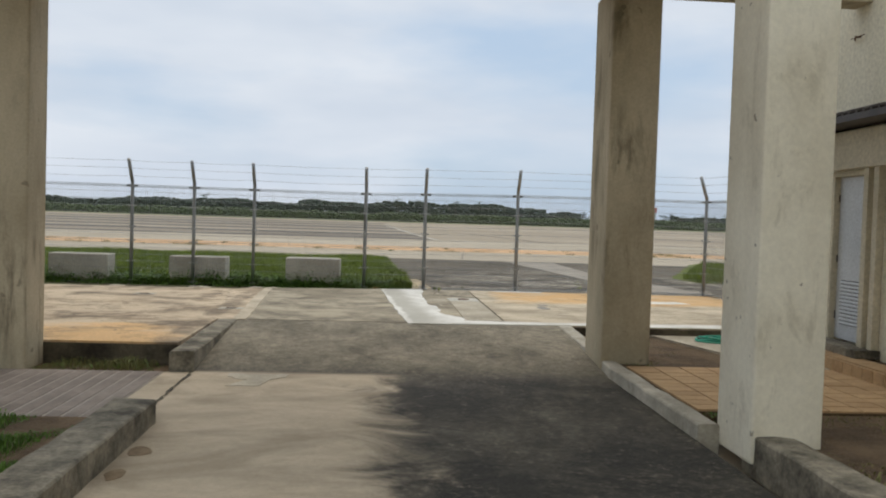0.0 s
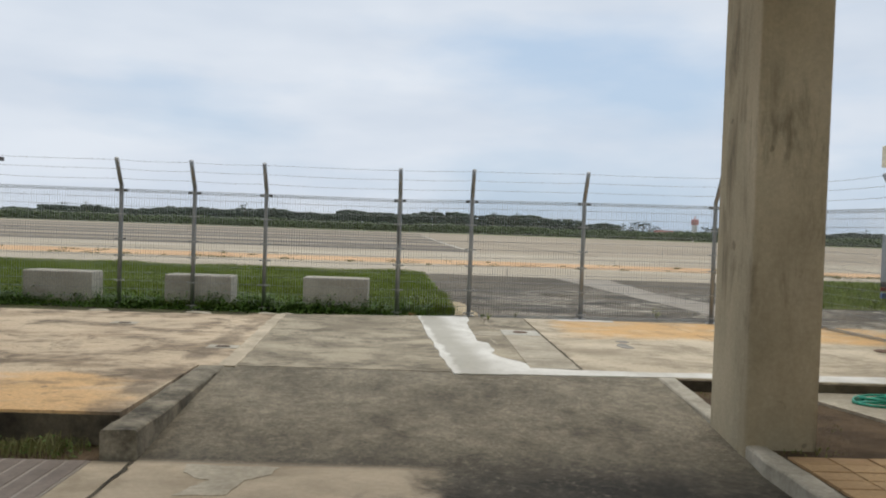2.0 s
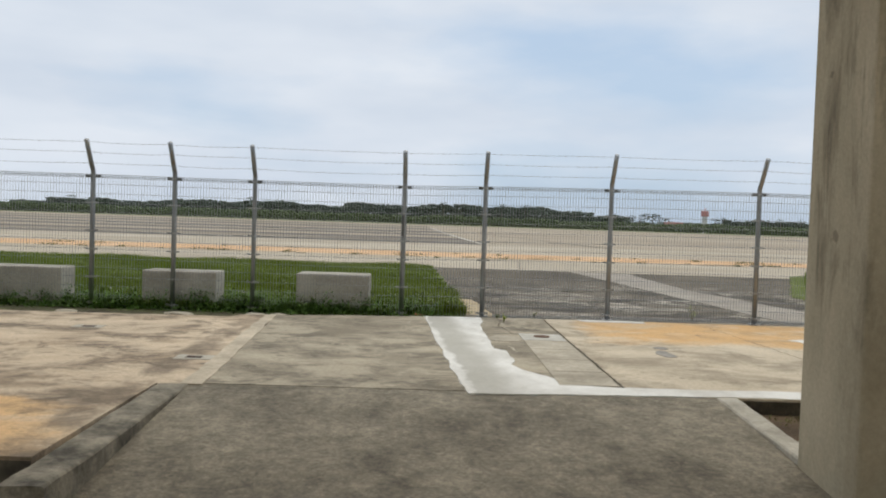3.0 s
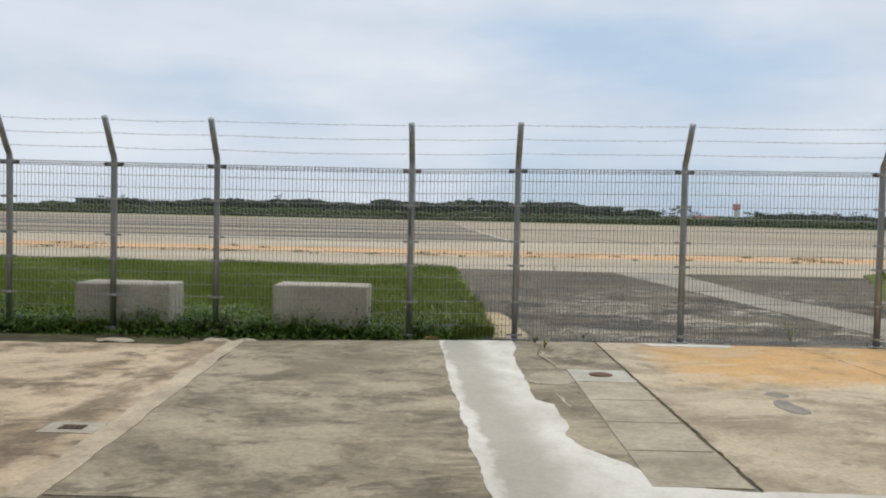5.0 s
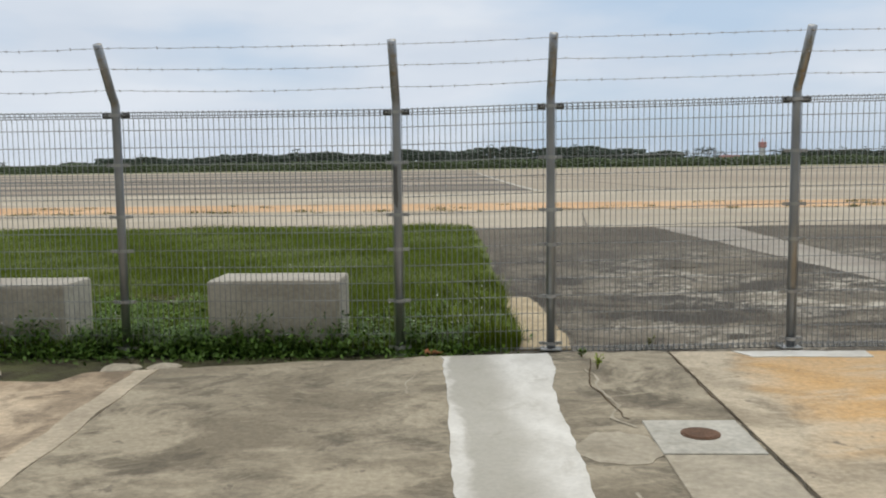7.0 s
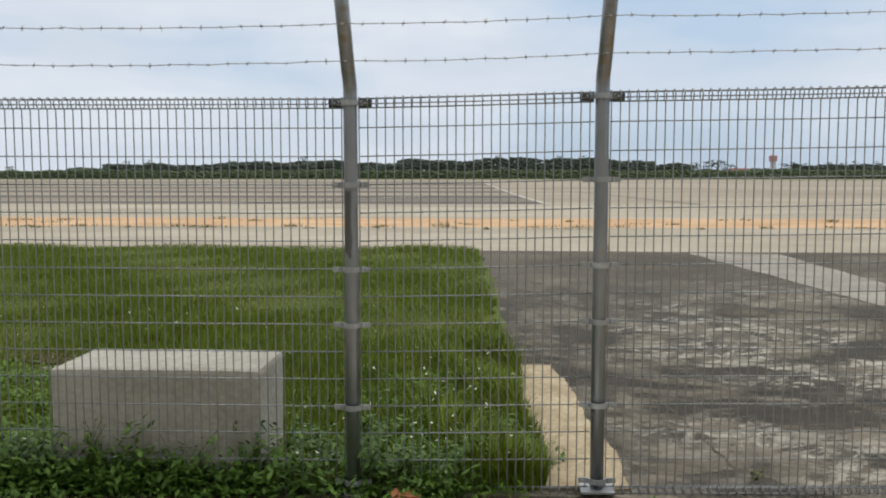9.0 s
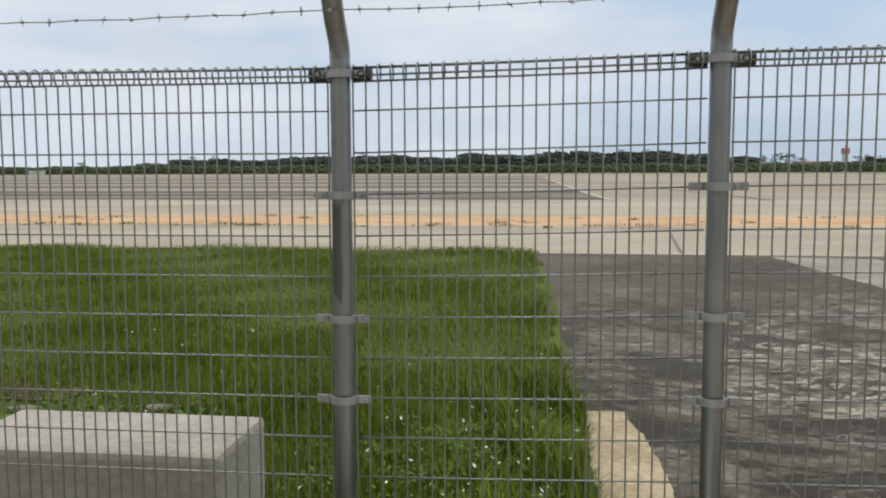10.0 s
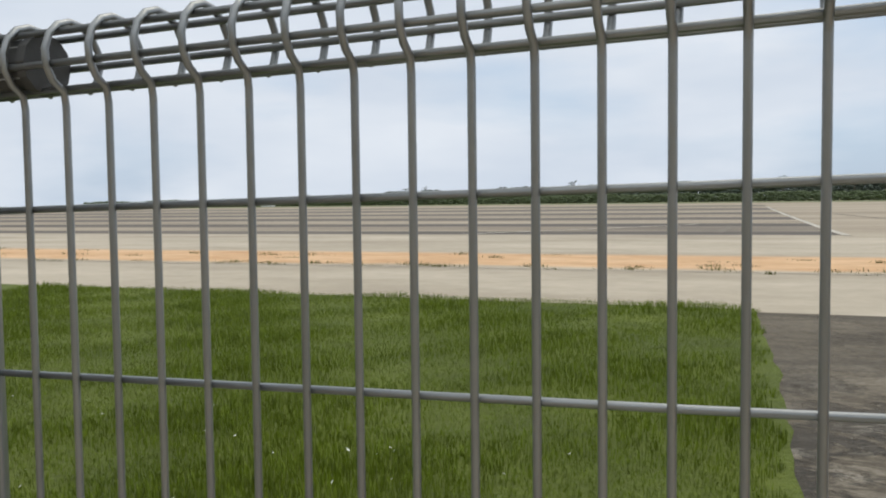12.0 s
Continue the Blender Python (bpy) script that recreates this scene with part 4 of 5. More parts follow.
# ---- far woods ----
def woods(name, mat, n, height, y0, y1, a0, a1, size, seed, label):
    """A belt of trees far off: overlapping crowns of many facets, densest below, with an uneven top."""
    r = np.random.default_rng(seed)
    ico = bmesh.new()
    bmesh.ops.create_icosphere(ico, subdivisions=1, radius=1.0)
    ico.verts.index_update()
    base = np.array([v.co[:] for v in ico.verts])
    tri = np.array([[v.index for v in f.verts] for f in ico.faces])
    ico.free()
    verts, faces = [], []
    for i in range(n):
        a, y = a0 + (a1 - a0) * (i + r.uniform(0, 1)) / n, r.uniform(y0, y1)
        top = 1.22 * height(a) * (0.88 + 0.05 * math.sin(a * 23) + 0.05 * math.sin(a * 61) + 0.03 * math.sin(a * 143 + 1))
        s = size * r.uniform(0.45, 1.0)
        z = max(0.2, (top - s * 0.7) * r.uniform(0, 1) ** 0.8)
        v = base * r.uniform(0.7, 1.3, (len(base), 1)) * np.array([s * 1.7, s, s * 0.75]) + np.array([a * y, y, z])
        faces += (tri + len(verts) * len(base)).tolist()
        verts.append(v)
    me = bpy.data.meshes.new(name)
    me.from_pydata(np.concatenate(verts).tolist(), [], faces)
    me.polygons.foreach_set("use_smooth", [True] * len(me.polygons))
    me.materials.append(mat)
    return tagged(new(name, me), label, "woods", kind="stuff")


def wood_top(a):
    """Height of the woods, in metres, by the bearing seen from the fence."""
    if a < -0.50:
        return 4.0
    if a < -0.455:
        return 5.5
    if a < -0.335:
        return 8.0
    if a < -0.10:
        return 9.0
    if a < 0.20:
        return 10.5
    if a < 0.245:
        return 8.0
    if a < 0.36:
        return 5.0
    return 7.5


woods("woods", M_WOOD_FAR, 30000, wood_top, 470, 510, -0.95, 0.95, 0.95, 11, "dark green belt of trees along the horizon")
woods("shrub_belt", M_SHRUB_FAR, 11000, lambda a: 4.4, 440, 460, -0.95, 0.95, 0.75, 12, "low green scrub in front of the woods")

# ---- kerbs, beds and paving by the driveway ----
M_PAVE_BROWN = two_tone("brown_paving", (0.165, 0.130, 0.108), (0.27, 0.222, 0.188), 1.6, 22, 0.75, strength=0.3)
M_PAVE_JOINT = two_tone("paving_joint", (0.28, 0.245, 0.205), (0.40, 0.355, 0.305), 2.0, 30, 0.95)
M_CREAM = two_tone("cream_wall_paint", (0.74, 0.70, 0.56), (0.86, 0.83, 0.70), 0.7, 20, 0.85, stretch=(1, 1, 0.25), strength=0.2)
M_CREAM_BAND = two_tone("cream_lintel_paint", (0.52, 0.47, 0.35), (0.66, 0.60, 0.46), 0.9, 20, 0.85, strength=0.2)
M_WHITE_WALL = two_tone("white_wall_paint", (0.66, 0.66, 0.62), (0.80, 0.80, 0.76), 0.6, 18, 0.85, stretch=(1, 1, 0.3), strength=0.2)
M_DOOR = two_tone("pale_grey_door_paint", (0.50, 0.53, 0.56), (0.60, 0.63, 0.66), 1.2, 30, 0.5, strength=0.1)
M_DARK_METAL = two_tone("dark_brown_roof_metal", (0.035, 0.028, 0.026), (0.075, 0.060, 0.055), 3, 40, 0.5)
# near-black: painted shade inside the cage, louvre and grate; dirt in a crack
M_DARK_GAP = two_tone("dark_gap_shade_and_dirt", (0.02, 0.02, 0.02), (0.04, 0.038, 0.035), 2, 20, 0.95)
M_HOSE = two_tone("green_rubber_hose", (0.010, 0.30, 0.20), (0.025, 0.42, 0.30), 5, 40, 0.4, strength=0.05)
M_RUST = two_tone("rusty_iron", (0.085, 0.042, 0.022), (0.17, 0.09, 0.05), 9, 50, 0.85, strength=0.5)
M_FRAME_WHITE = two_tone("white_painted_steel", (0.55, 0.55, 0.52), (0.70, 0.70, 0.67), 4, 40, 0.5)
M_TRUCK = two_tone("grey_truck_panel", (0.25, 0.27, 0.29), (0.34, 0.36, 0.38), 2, 30, 0.5, strength=0.1)
M_TRUCK_BLUE = two_tone("blue_truck_paint", (0.02, 0.07, 0.20), (0.03, 0.10, 0.27), 2, 30, 0.4, strength=0.1)
M_RUBBER = two_tone("black_rubber", (0.015, 0.015, 0.015), (0.03, 0.03, 0.03), 5, 40, 0.85)
M_RED = two_tone("faded_red_paint", (0.50, 0.22, 0.20), (0.60, 0.30, 0.27), 0.3, 3, 0.7)
M_WHITE_FAR = two_tone("far_white_paint", (0.60, 0.60, 0.58), (0.72, 0.72, 0.70), 0.3, 3, 0.8)
M_BOX = two_tone("cardboard_and_crates", (0.10, 0.075, 0.05), (0.20, 0.15, 0.10), 2, 20, 0.9)
M_RED_CAN = two_tone("red_plastic", (0.30, 0.03, 0.02), (0.40, 0.05, 0.035), 3, 30, 0.5)


def brick_mat():
    n = Nodes("orange_brick_paver", 0.88)
    col = n.mix(n.random(), (0.41, 0.255, 0.118), (0.56, 0.37, 0.19))
    col = n.mix(0.45, col, n.ramp(n.noise(1.6, 7, 0.65, (1, 1, 1), True), [(0.35, (0.28, 0.175, 0.09)), (0.65, (0.50, 0.345, 0.19))]))
    g = n.noise(28, 6, 0.7, (1, 1, 1), True)
    col = n.mix(1.0, col, n.ramp(g, [(0.3, 0.75), (0.7, 1.1)]), "MULTIPLY")
    return n.done(col, g, 0.4, 0.006)


M_BRICK = brick_mat()
M_WASH = two_tone("grey_mortar", (0.42, 0.40, 0.345), (0.58, 0.56, 0.50), 2.5, 24, 0.9, strength=0.2)


def rough_bar(pts, w0, w1, z_top, depth, seg=0.18, wear=0.014, seed=0.0):
    """A kerb along y: pts are (y, z_top) stations; x from w0 to w1, with worn edges."""
    bm = bmesh.new()
    (ya, yb) = pts
    n = max(2, int(abs(yb - ya) / seg))
    prev = None
    for i in range(n + 1):
        t = i / n
        y = ya + (yb - ya) * t
        z = z_top(y)
        b = 0.013
        ring = []
        for x, zz in ((w0, z - depth), (w0, z - b), (w0 + b, z), ((w0 + w1) / 2, z + 0.003), (w1 - b, z), (w1, z - b), (w1, z - depth)):
            v = noise.noise_vector(Vector((x * 5, y * 3.1, zz * 5 + seed)))
            ring.append(bm.verts.new((x + v.x * wear, y, zz + v.z * wear)))
        if prev:
            for k in range(6):
                bm.faces.new((prev[k], prev[k + 1], ring[k + 1], ring[k]))
        else:
            bm.faces.new(ring)
        prev = ring
    bm.faces.new(prev[::-1])
    bmesh.ops.recalc_face_normals(bm, faces=bm.faces)
    return bm


solo("kerb_ramp_west", rough_bar((-9.17, -6.30), -1.98, -1.70, lambda y: -0.03 + 0.034 * min(1, (y + 9.17) / 2.6), 0.32, seed=1), M_CURB,
     "worn mossy concrete kerb beside the ramp", "kerb", kind="structure")
solo("kerb_bed_west", rough_bar((-22.0, -11.58), -1.86, -1.50, lambda y: -0.045, 0.30, seed=2), M_CURB,
     "thick mossy concrete kerb round a grass bed", "kerb", kind="structure")
solo("kerb_east", rough_bar((-11.95, -6.22), 3.08, 3.27, lambda y: -0.115 + 0.12 * min(1, max(0, (y + 8.9) / 2.6)), 0.25, seed=3), M_CURB_PALE,
     "pale concrete kerb between driveway and beds", "kerb", kind="structure")
solo("kerb_bed_east", rough_bar((-24.0, -12.35), 3.30, 3.62, lambda y: -0.06, 0.32, seed=4), M_CURB,
     "thick mossy concrete kerb beside the pillar foot", "kerb", kind="structure")
solo("paving_edge", boxes((-2.02, -1.715, -11.55, -9.20, -0.45, -0.252)), M_DRIVE, "tan concrete edge strip of the brown paving", "concrete", kind="structure")
bed = sheet([(-14, -11.62), (-14, -24), (-1.87, -24), (-1.87, -11.62)], -0.20, 0.2)
solo("grass_bed", bed, M_SOIL, "grass bed with bare soil", "soil", kind="structure")
solo("weed_strip", sheet([(-14, -8.69), (-14, -9.19), (-1.99, -9.19), (-1.99, -8.69)], -0.27, 0.15), M_SOIL, "narrow soil strip below the slab edge", "soil", kind="structure")
solo("soil_bed", sheet([(3.28, -6.24), (3.28, -9.03), (5.30, -9.03), (4.52, -6.24)], -0.14, 0.2), M_SOIL, "brown soil bed beside the pillar", "soil", kind="structure")
solo("soil_bed_south", sheet([(3.5, -11.37), (3.5, -24), (6.38, -24), (6.38, -11.37)], -0.15, 0.2), M_SOIL, "brown soil bed in front of the building", "soil", kind="structure")
solo("concrete_pad", sheet(ragged([(4.50, -6.24), (5.28, -9.03), (5.82, -9.03), (5.82, -6.24)], 0.3, 0.015), -0.11, 0.2), M_TILE_GREY, "grey concrete pad with a hose lying on it", "concrete", kind="structure")
solo("ground_east", sheet([(6.4, -5.76), (6.4, -24), (30, -24), (30, -5.76)], -0.02, 0.3), M_CURB_PALE, "plain concrete yard under the building", "concrete", kind="structure")


def tufts(r, n, boxes_):
    p = []
    for x0, x1, y0, y1, z in boxes_:
        k = int(n * (x1 - x0) * (y1 - y0))
        x, y = r.uniform(x0, x1, k), r.uniform(y0, y1, k)
        s = np.clip(0.5 + 0.7 * np.sin(x * 3.1 + y * 1.7) + 0.5 * np.sin(x * 7.3 - y * 5), 0.0, 1.4)
        q = np.stack([x, y, np.full(k, z), s], 1)
        p.append(q[s > 0.15])
    return np.concatenate(p)


strips("bed_grass", M_WEED, 1, lambda r, n: tufts(r, 3600, [(-5.2, -1.88, -14.5, -11.64, -0.205)]), 0.065, 0.004, 21, "short patchy grass in the bed", "grass", 0.8)
strips("strip_weeds", M_DRY, 1, lambda r, n: tufts(r, 1600, [(-7.0, -2.0, -9.16, -8.72, -0.275)]), 0.10, 0.004, 22, "dry weeds below the slab edge", "weeds", 0.9)
leaves("strip_leaves", M_WEED, 1, lambda r, n: tufts(r, 550, [(-7.0, -2.0, -9.16, -8.72, -0.27), (-5.2, -1.88, -12.6, -11.64, -0.20), (3.32, 4.0, -12.2, -11.4, -0.15)]), 0.08, 0.02, 23, "small green weeds in the soil strips", "weeds")
strips("soil_litter", M_DRY, 1, lambda r, n: tufts(r, 260, [(3.3, 4.3, -9.0, -6.3, -0.14), (3.6, 6.2, -13.5, -11.4, -0.15)]), 0.03, 0.006, 24, "dry litter scattered on the soil", "litter", 1.6)
leaves("fence_foot_weeds", M_WEED, 1, lambda r, n: tufts(r, 420, [(-9.0, 0.5, -0.40, 0.02, -0.03)]), 0.07, 0.022, 25, "small weeds creeping over the slab edge", "weeds")

# thin dark sheets covering the south edge faces of the slabs
solo("slab_edge_west", boxes((-14, -2.0, -8.688, -8.683, -0.29, -0.025)), M_EDGE, "dark edge face of the tan slab", "concrete", kind="structure")
solo("slab_edge_east", boxes((3.29, 5.86, -6.229, -6.224, -0.2, -0.02)), M_EDGE, "dark edge face of the pale slab", "concrete", kind="structure")

# brown paving: long ribbed pieces laid towards the fence
paving = tagged(new("brown_paving", mesh_from(sheet([(-9, -9.20), (-9, -11.58), (-2.03, -11.58), (-2.03, -9.20)], -0.2535, 0.15), "brown_paving", M_PAVE_JOINT)),
                "brown ribbed paving with pale joints", "paving", kind="structure")
PLANK = mesh_from(boxes((-0.064, 0.064, -1.185, 1.185, -0.02, 0.0), bevel=0.004), "paving_plank", M_PAVE_BROWN)
for i in range(44):
    ob = new("paving_plank", PLANK)
    ob.parent = paving
    ob.location = (-2.115 - 0.157 * i, -10.39, -0.249 + rng.uniform(-0.0015, 0.0015))

# orange brick paving: lower walk, riser and upper platform
walkway = tagged(new("brick_paving", mesh_from(sheet([(3.29, -9.05), (3.29, -11.36), (5.84, -11.36), (5.84, -9.05)], -0.132, 0.2), "brick_paving", M_SOIL)),
                 "orange brick paving beside the driveway", "paving", kind="structure")
BRICK_W, BRICK_D = 0.318, 0.2095
BRICK = mesh_from(boxes((-BRICK_W / 2 + 0.008, BRICK_W / 2 - 0.008, -BRICK_D / 2 + 0.008, BRICK_D / 2 - 0.008, -0.03, 0.0), bevel=0.005), "brick", M_BRICK)


def lay(parent, x0, y0, nx, ny, z):
    for j in range(ny):
        for i in range(nx):
            ob = new("brick", BRICK)
            ob.parent = parent
            ob.location = (x0 + BRICK_W * (i + 0.5), y0 + BRICK_D * (j + 0.5), z + rng.uniform(-0.002, 0.002))


lay(walkway, 3.30, -11.355, 8, 11, -0.112)
platform = tagged(new("brick_platform", mesh_from(boxes((5.88, 6.40, -11.36, -6.30, -0.35, 0.012)), "brick_platform", M_SOIL)),
                  "raised orange brick platform along the building", "paving", kind="structure")
lay(platform, 5.885, -11.35, 1, 24, 0.036)
RISER = mesh_from(boxes((-0.022, 0.022, -0.098, 0.098, -0.085, 0.085), bevel=0.005), "brick", M_BRICK)
for i in range(24):
    ob = new("brick", RISER)
    ob.parent = platform
    ob.location = (5.855, -11.25 + 0.207 * i, -0.06)

# ---- patches, covers and drains on the slab ----
white = [(0.37, -0.30), (0.95, -0.21), (1.28, -0.17), (1.25, -1.0), (1.22, -1.8), (1.25, -3.2), (1.26, -3.6), (1.39, -3.74), (1.42, -4.3), (1.37, -4.75), (1.46, -5.05), (1.82, -5.80), (2.3, -5.90), (4.2, -5.84), (6.3, -5.72), (6.3, -6.19), (3.1, -6.20), (1.5, -6.30), (0.80, -6.36), (0.69, -5.2), (0.58, -3.5), (0.48, -1.6)]
solo("white_patch", sheet(ragged(white, 0.04, 0.036, 3), 0.006, 0.02), M_POURED, "white mortar patch poured over the slab", "mortar patch", kind="structure")
solo("white_patch_post", sheet(ragged([(2.85, -0.13), (3.98, -0.13), (3.92, -0.36), (2.95, -0.38)], 0.05, 0.06, 7), 0.006, 0.02), M_WHITE, "white mortar patch round a post foot", "mortar patch", kind="structure")
solo("white_patch_small", sheet(ragged([(1.52 + 0.24 * math.cos(i * 0.524), -2.60 + 0.29 * math.sin(i * 0.524)) for i in range(12)], 0.03, 0.12, 9), 0.0035, 0.02), M_TILE_GREY, "white mortar patch beside a cover slab", "mortar patch", kind="structure")
solo("white_patch_east", sheet(ragged([(5.6, -1.9), (6.5, -1.75), (6.6, -2.2), (5.7, -2.3)], 0.08, 0.04, 12), 0.005, 0.02), M_WHITE, "white mortar patch on the rusty slab", "mortar patch", kind="structure")
for k, (y0, y1) in enumerate(((-2.74, -2.12), (-3.52, -2.76), (-4.30, -3.54), (-5.08, -4.32), (-5.84, -5.10))):
    bm = boxes((1.70, 2.275, y0, y1, -0.05, 0.010), bevel=0.006)
    solo("cover_slab", bm, M_WASH if k == 0 else M_TILE_GREY, "pale mortar-washed cover slab holding a round iron lid" if k == 0 else "grey concrete cover slab over the drain channel", "cover slab", "drain covers")


def disc(name, x, y, r, z, mat, label, sx=1.0):
    bm = bmesh.new()
    for rr, z0, z1 in ((r, z - 0.02, z), (r * 0.86, z, z + 0.004)):
        lo = [bm.verts.new((x + rr * sx * math.cos(a), y + rr * math.sin(a), z0)) for a in [2 * math.pi * i / 28 for i in range(28)]]
        hi = [bm.verts.new((v.co.x, v.co.y, z1)) for v in lo]
        bm.faces.new(hi)
        for i in range(28):
            bm.faces.new((lo[i], lo[(i + 1) % 28], hi[(i + 1) % 28], hi[i]))
    bmesh.ops.recalc_face_normals(bm, faces=bm.faces)
    return solo(name, bm, mat, label, "manhole cover")


disc("manhole_cover", 1.99, -2.40, 0.115, 0.016, M_RUST, "small rusty round cover set in a concrete slab")
disc("manhole_cover", 7.35, -3.35, 0.24, 0.010, M_RUST, "rusty round manhole cover in the pale slab")
disc("manhole_cover", 3.92, 6.2, 0.36, -0.0165, M_EDGE, "dark round manhole cover in the worn apron")
for x, y in ((-2.05, -4.85), (-4.02, -2.68)):
    grate = thing("drain_grate", "small dark iron drain grate set in pale mortar", "drain", (x, y, 0), "drain grates")
    bm = sheet(ragged([(-0.19, -0.14), (0.19, -0.14), (0.19, 0.14), (-0.19, 0.14)], 0.06, 0.03, x), 0.005, 0.02)
    part("mortar_ring", bm, M_CURB_PALE, grate, "pale mortar ring")
    # near-black block paints the shade under the grate bars
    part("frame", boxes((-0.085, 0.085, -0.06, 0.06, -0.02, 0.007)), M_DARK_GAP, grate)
    for i in range(4):
        part("bar", boxes((-0.07 + 0.04 * i, -0.055 + 0.04 * i, -0.05, 0.05, 0.0, 0.011)), M_RUST, grate)


def crack(name, pts, w, seed, mat=None, label="dark crack filled with dirt in the slab", category="crack", z=0.0045):
    bm = bmesh.new()
    r = random.Random(seed)
    row = []
    for (x0, y0), (x1, y1) in zip(pts, pts[1:]):
        n = max(2, int(math.hypot(x1 - x0, y1 - y0) / 0.08))
        for i in range(n):
            t = i / n
            row.append((x0 + (x1 - x0) * t + r.uniform(-0.012, 0.012), y0 + (y1 - y0) * t + r.uniform(-0.012, 0.012)))
    prev = None
    for x, y in row:
        k = w * r.uniform(0.4, 1.3)
        cur = (bm.verts.new((x - k, y - k * 0.4, z)), bm.verts.new((x + k, y + k * 0.4, z)))
        if prev:
            bm.faces.new((prev[0], prev[1], cur[1], cur[0]))
        prev = cur
    return solo(name, bm, mat or M_DARK_GAP, label, category, kind="structure")


crack("crack_1", [(2.30, -0.2), (2.29, -2.2)], 0.006, 1, M_SOIL)
crack("crack_5", [(2.29, -2.2), (2.31, -4.2), (2.31, -6.0)], 0.011, 5, M_EDGE)
crack("crack_2", [(1.62, -2.1), (1.50, -1.2), (1.62, -0.3)], 0.005, 2, M_SOIL)
crack("crack_3", [(-6.5, -5.6), (-5.0, -5.3), (-3.6, -5.5), (-2.1, -5.2)], 0.007, 3)
crack("crack_4", [(4.75, -0.14), (4.86, -0.95), (5.0, -3.8)], 0.006, 4, M_SOIL)
crack("crack_6", [(2.06, 1.9), (2.1, 1.5), (2.19, 0.27)], 0.010, 6, M_EDGE, "dark joint in the worn apron", z=-0.0155)
crack("crack_7", [(1.50, 1.6), (1.55, 1.0), (1.60, 0.28)], 0.008, 7, M_EDGE, "dark joint in the worn apron", z=-0.0155)
crack("crack_8", [(-1.71, -9.2), (-1.70, -10.4), (-1.69, -11.5)], 0.020, 8, M_EDGE, "dark open joint beside the driveway", z=-0.243)
for k, (x, y, a, b) in enumerate(((3.36, -3.62, 0.13, 0.27), (3.42, -3.11, 0.12, 0.10))):
    solo("grey_spot", sheet(ragged([(x + a * math.cos(i * 0.524), y + b * math.sin(i * 0.524)) for i in range(12)], 0.04, 0.07, 20 + k), 0.0035, 0.02), M_SPOT,
         "dark grey mortar spot on the rusty slab", "mortar patch", kind="structure")
for k, (x, y) in enumerate(((-1.40, -12.46), (-1.38, -13.05))):
    solo("silt_spot", sheet(ragged([(x + 0.07 * math.cos(i * 0.524), y + 0.11 * math.sin(i * 0.524)) for i in range(12)], 0.03, 0.09, 30 + k), -0.2455, 0.01), M_SILT,
         "brown silt spot beside the kerb", "soil", kind="structure")

for k, (pts, w) in enumerate((([(1.52, -0.75), (1.58, -1.0), (1.54, -1.35), (1.61, -1.76), (1.53, -2.04), (1.67, -2.33)], 0.014), ([(1.40, -2.30), (1.60, -2.22), (1.95, -2.10)], 0.012),
                              ([(0.22, -0.75), (0.15, -1.15), (0.18, -1.55)], 0.012), ([(1.46, -3.3), (1.52, -3.9)], 0.016), ([(-0.32, -1.0), (-0.25, -1.35)], 0.008))):
    crack("mortar_smear", pts, w * 0.8, 40 + k, M_TILE_GREY, "thin pale mortar smear on the slab", "mortar patch")

# ---- canopy over the driveway ----
canopy = thing("canopy", "flat concrete canopy carried by stained pillars", "canopy", kind="")
part("roof", boxes((-4.4, 4.9, -12.55, -7.9, 4.75, 5.05), bevel=0.02), M_PILLAR, canopy)
for y0, y1 in ((-12.08, -11.9), (-8.65, -8.15)):
    part("beam", boxes((-4.4, 4.85, y0, y1, 4.45, 4.75), bevel=0.015), M_PILLAR, canopy)
part("beam", boxes((4.855, 6.395, -8.60, -8.20, 4.43, 4.70), bevel=0.015), M_PILLAR, canopy, "beam tied into the building wall")


# ---- building with the louvred door ----
house = thing("building", "cream rendered building with a brown eave and louvred door", "building", (6.4, -8.5, 0))
hx = 6.4


def hpart(name, bm, mat, parent=None, label="", smooth=False):
    """A part given in world places, under the building or one of its parts."""
    me = mesh_from(bm, name, mat, smooth)
    me.transform(Matrix.Translation((-6.4, 8.5, 0)))
    ob = new(name, me)
    ob.parent = parent or house
    return tagged(ob, label)


hpart("wall", boxes((6.40, 6.62, -24, -8.72, -0.4, 4.72), (6.40, 6.62, -8.72, -7.86, 2.34, 4.72), (6.40, 6.62, -7.86, -6.90, -0.4, 4.72)), M_CREAM, label="cream rendered west wall with rain streaks")
hpart("wall", boxes((6.38, 14, -6.90, -5.79, -0.4, 3.82)), M_CREAM, label="lower cream wing of the building")
hpart("wall", boxes((6.62, 14, -24, -6.90, -0.4, 4.70)), M_CREAM)
hpart("lintel", boxes((6.26, 6.398, -16, -6.92, 2.36, 2.84), bevel=0.01), M_CREAM_BAND, label="cream lintel band below the eave")
eave = hpart("eave", boxes((5.90, 6.398, -16, -6.60, 2.88, 2.97), bevel=0.008), M_DARK_METAL, label="dark brown metal eave")
for i in range(60):
    bm = bmesh.new()
    y = -15.9 + 0.155 * i
    tube(bm, [(5.88, y, 2.985), (6.39, y, 3.10)], 0.028, 6)
    hpart("roof_rib", bm, M_DARK_METAL, eave)
hpart("awning", boxes((6.38, 9.2, -5.788, -4.6, 2.58, 2.86), bevel=0.012), M_CREAM, label="flat cream concrete awning slab")
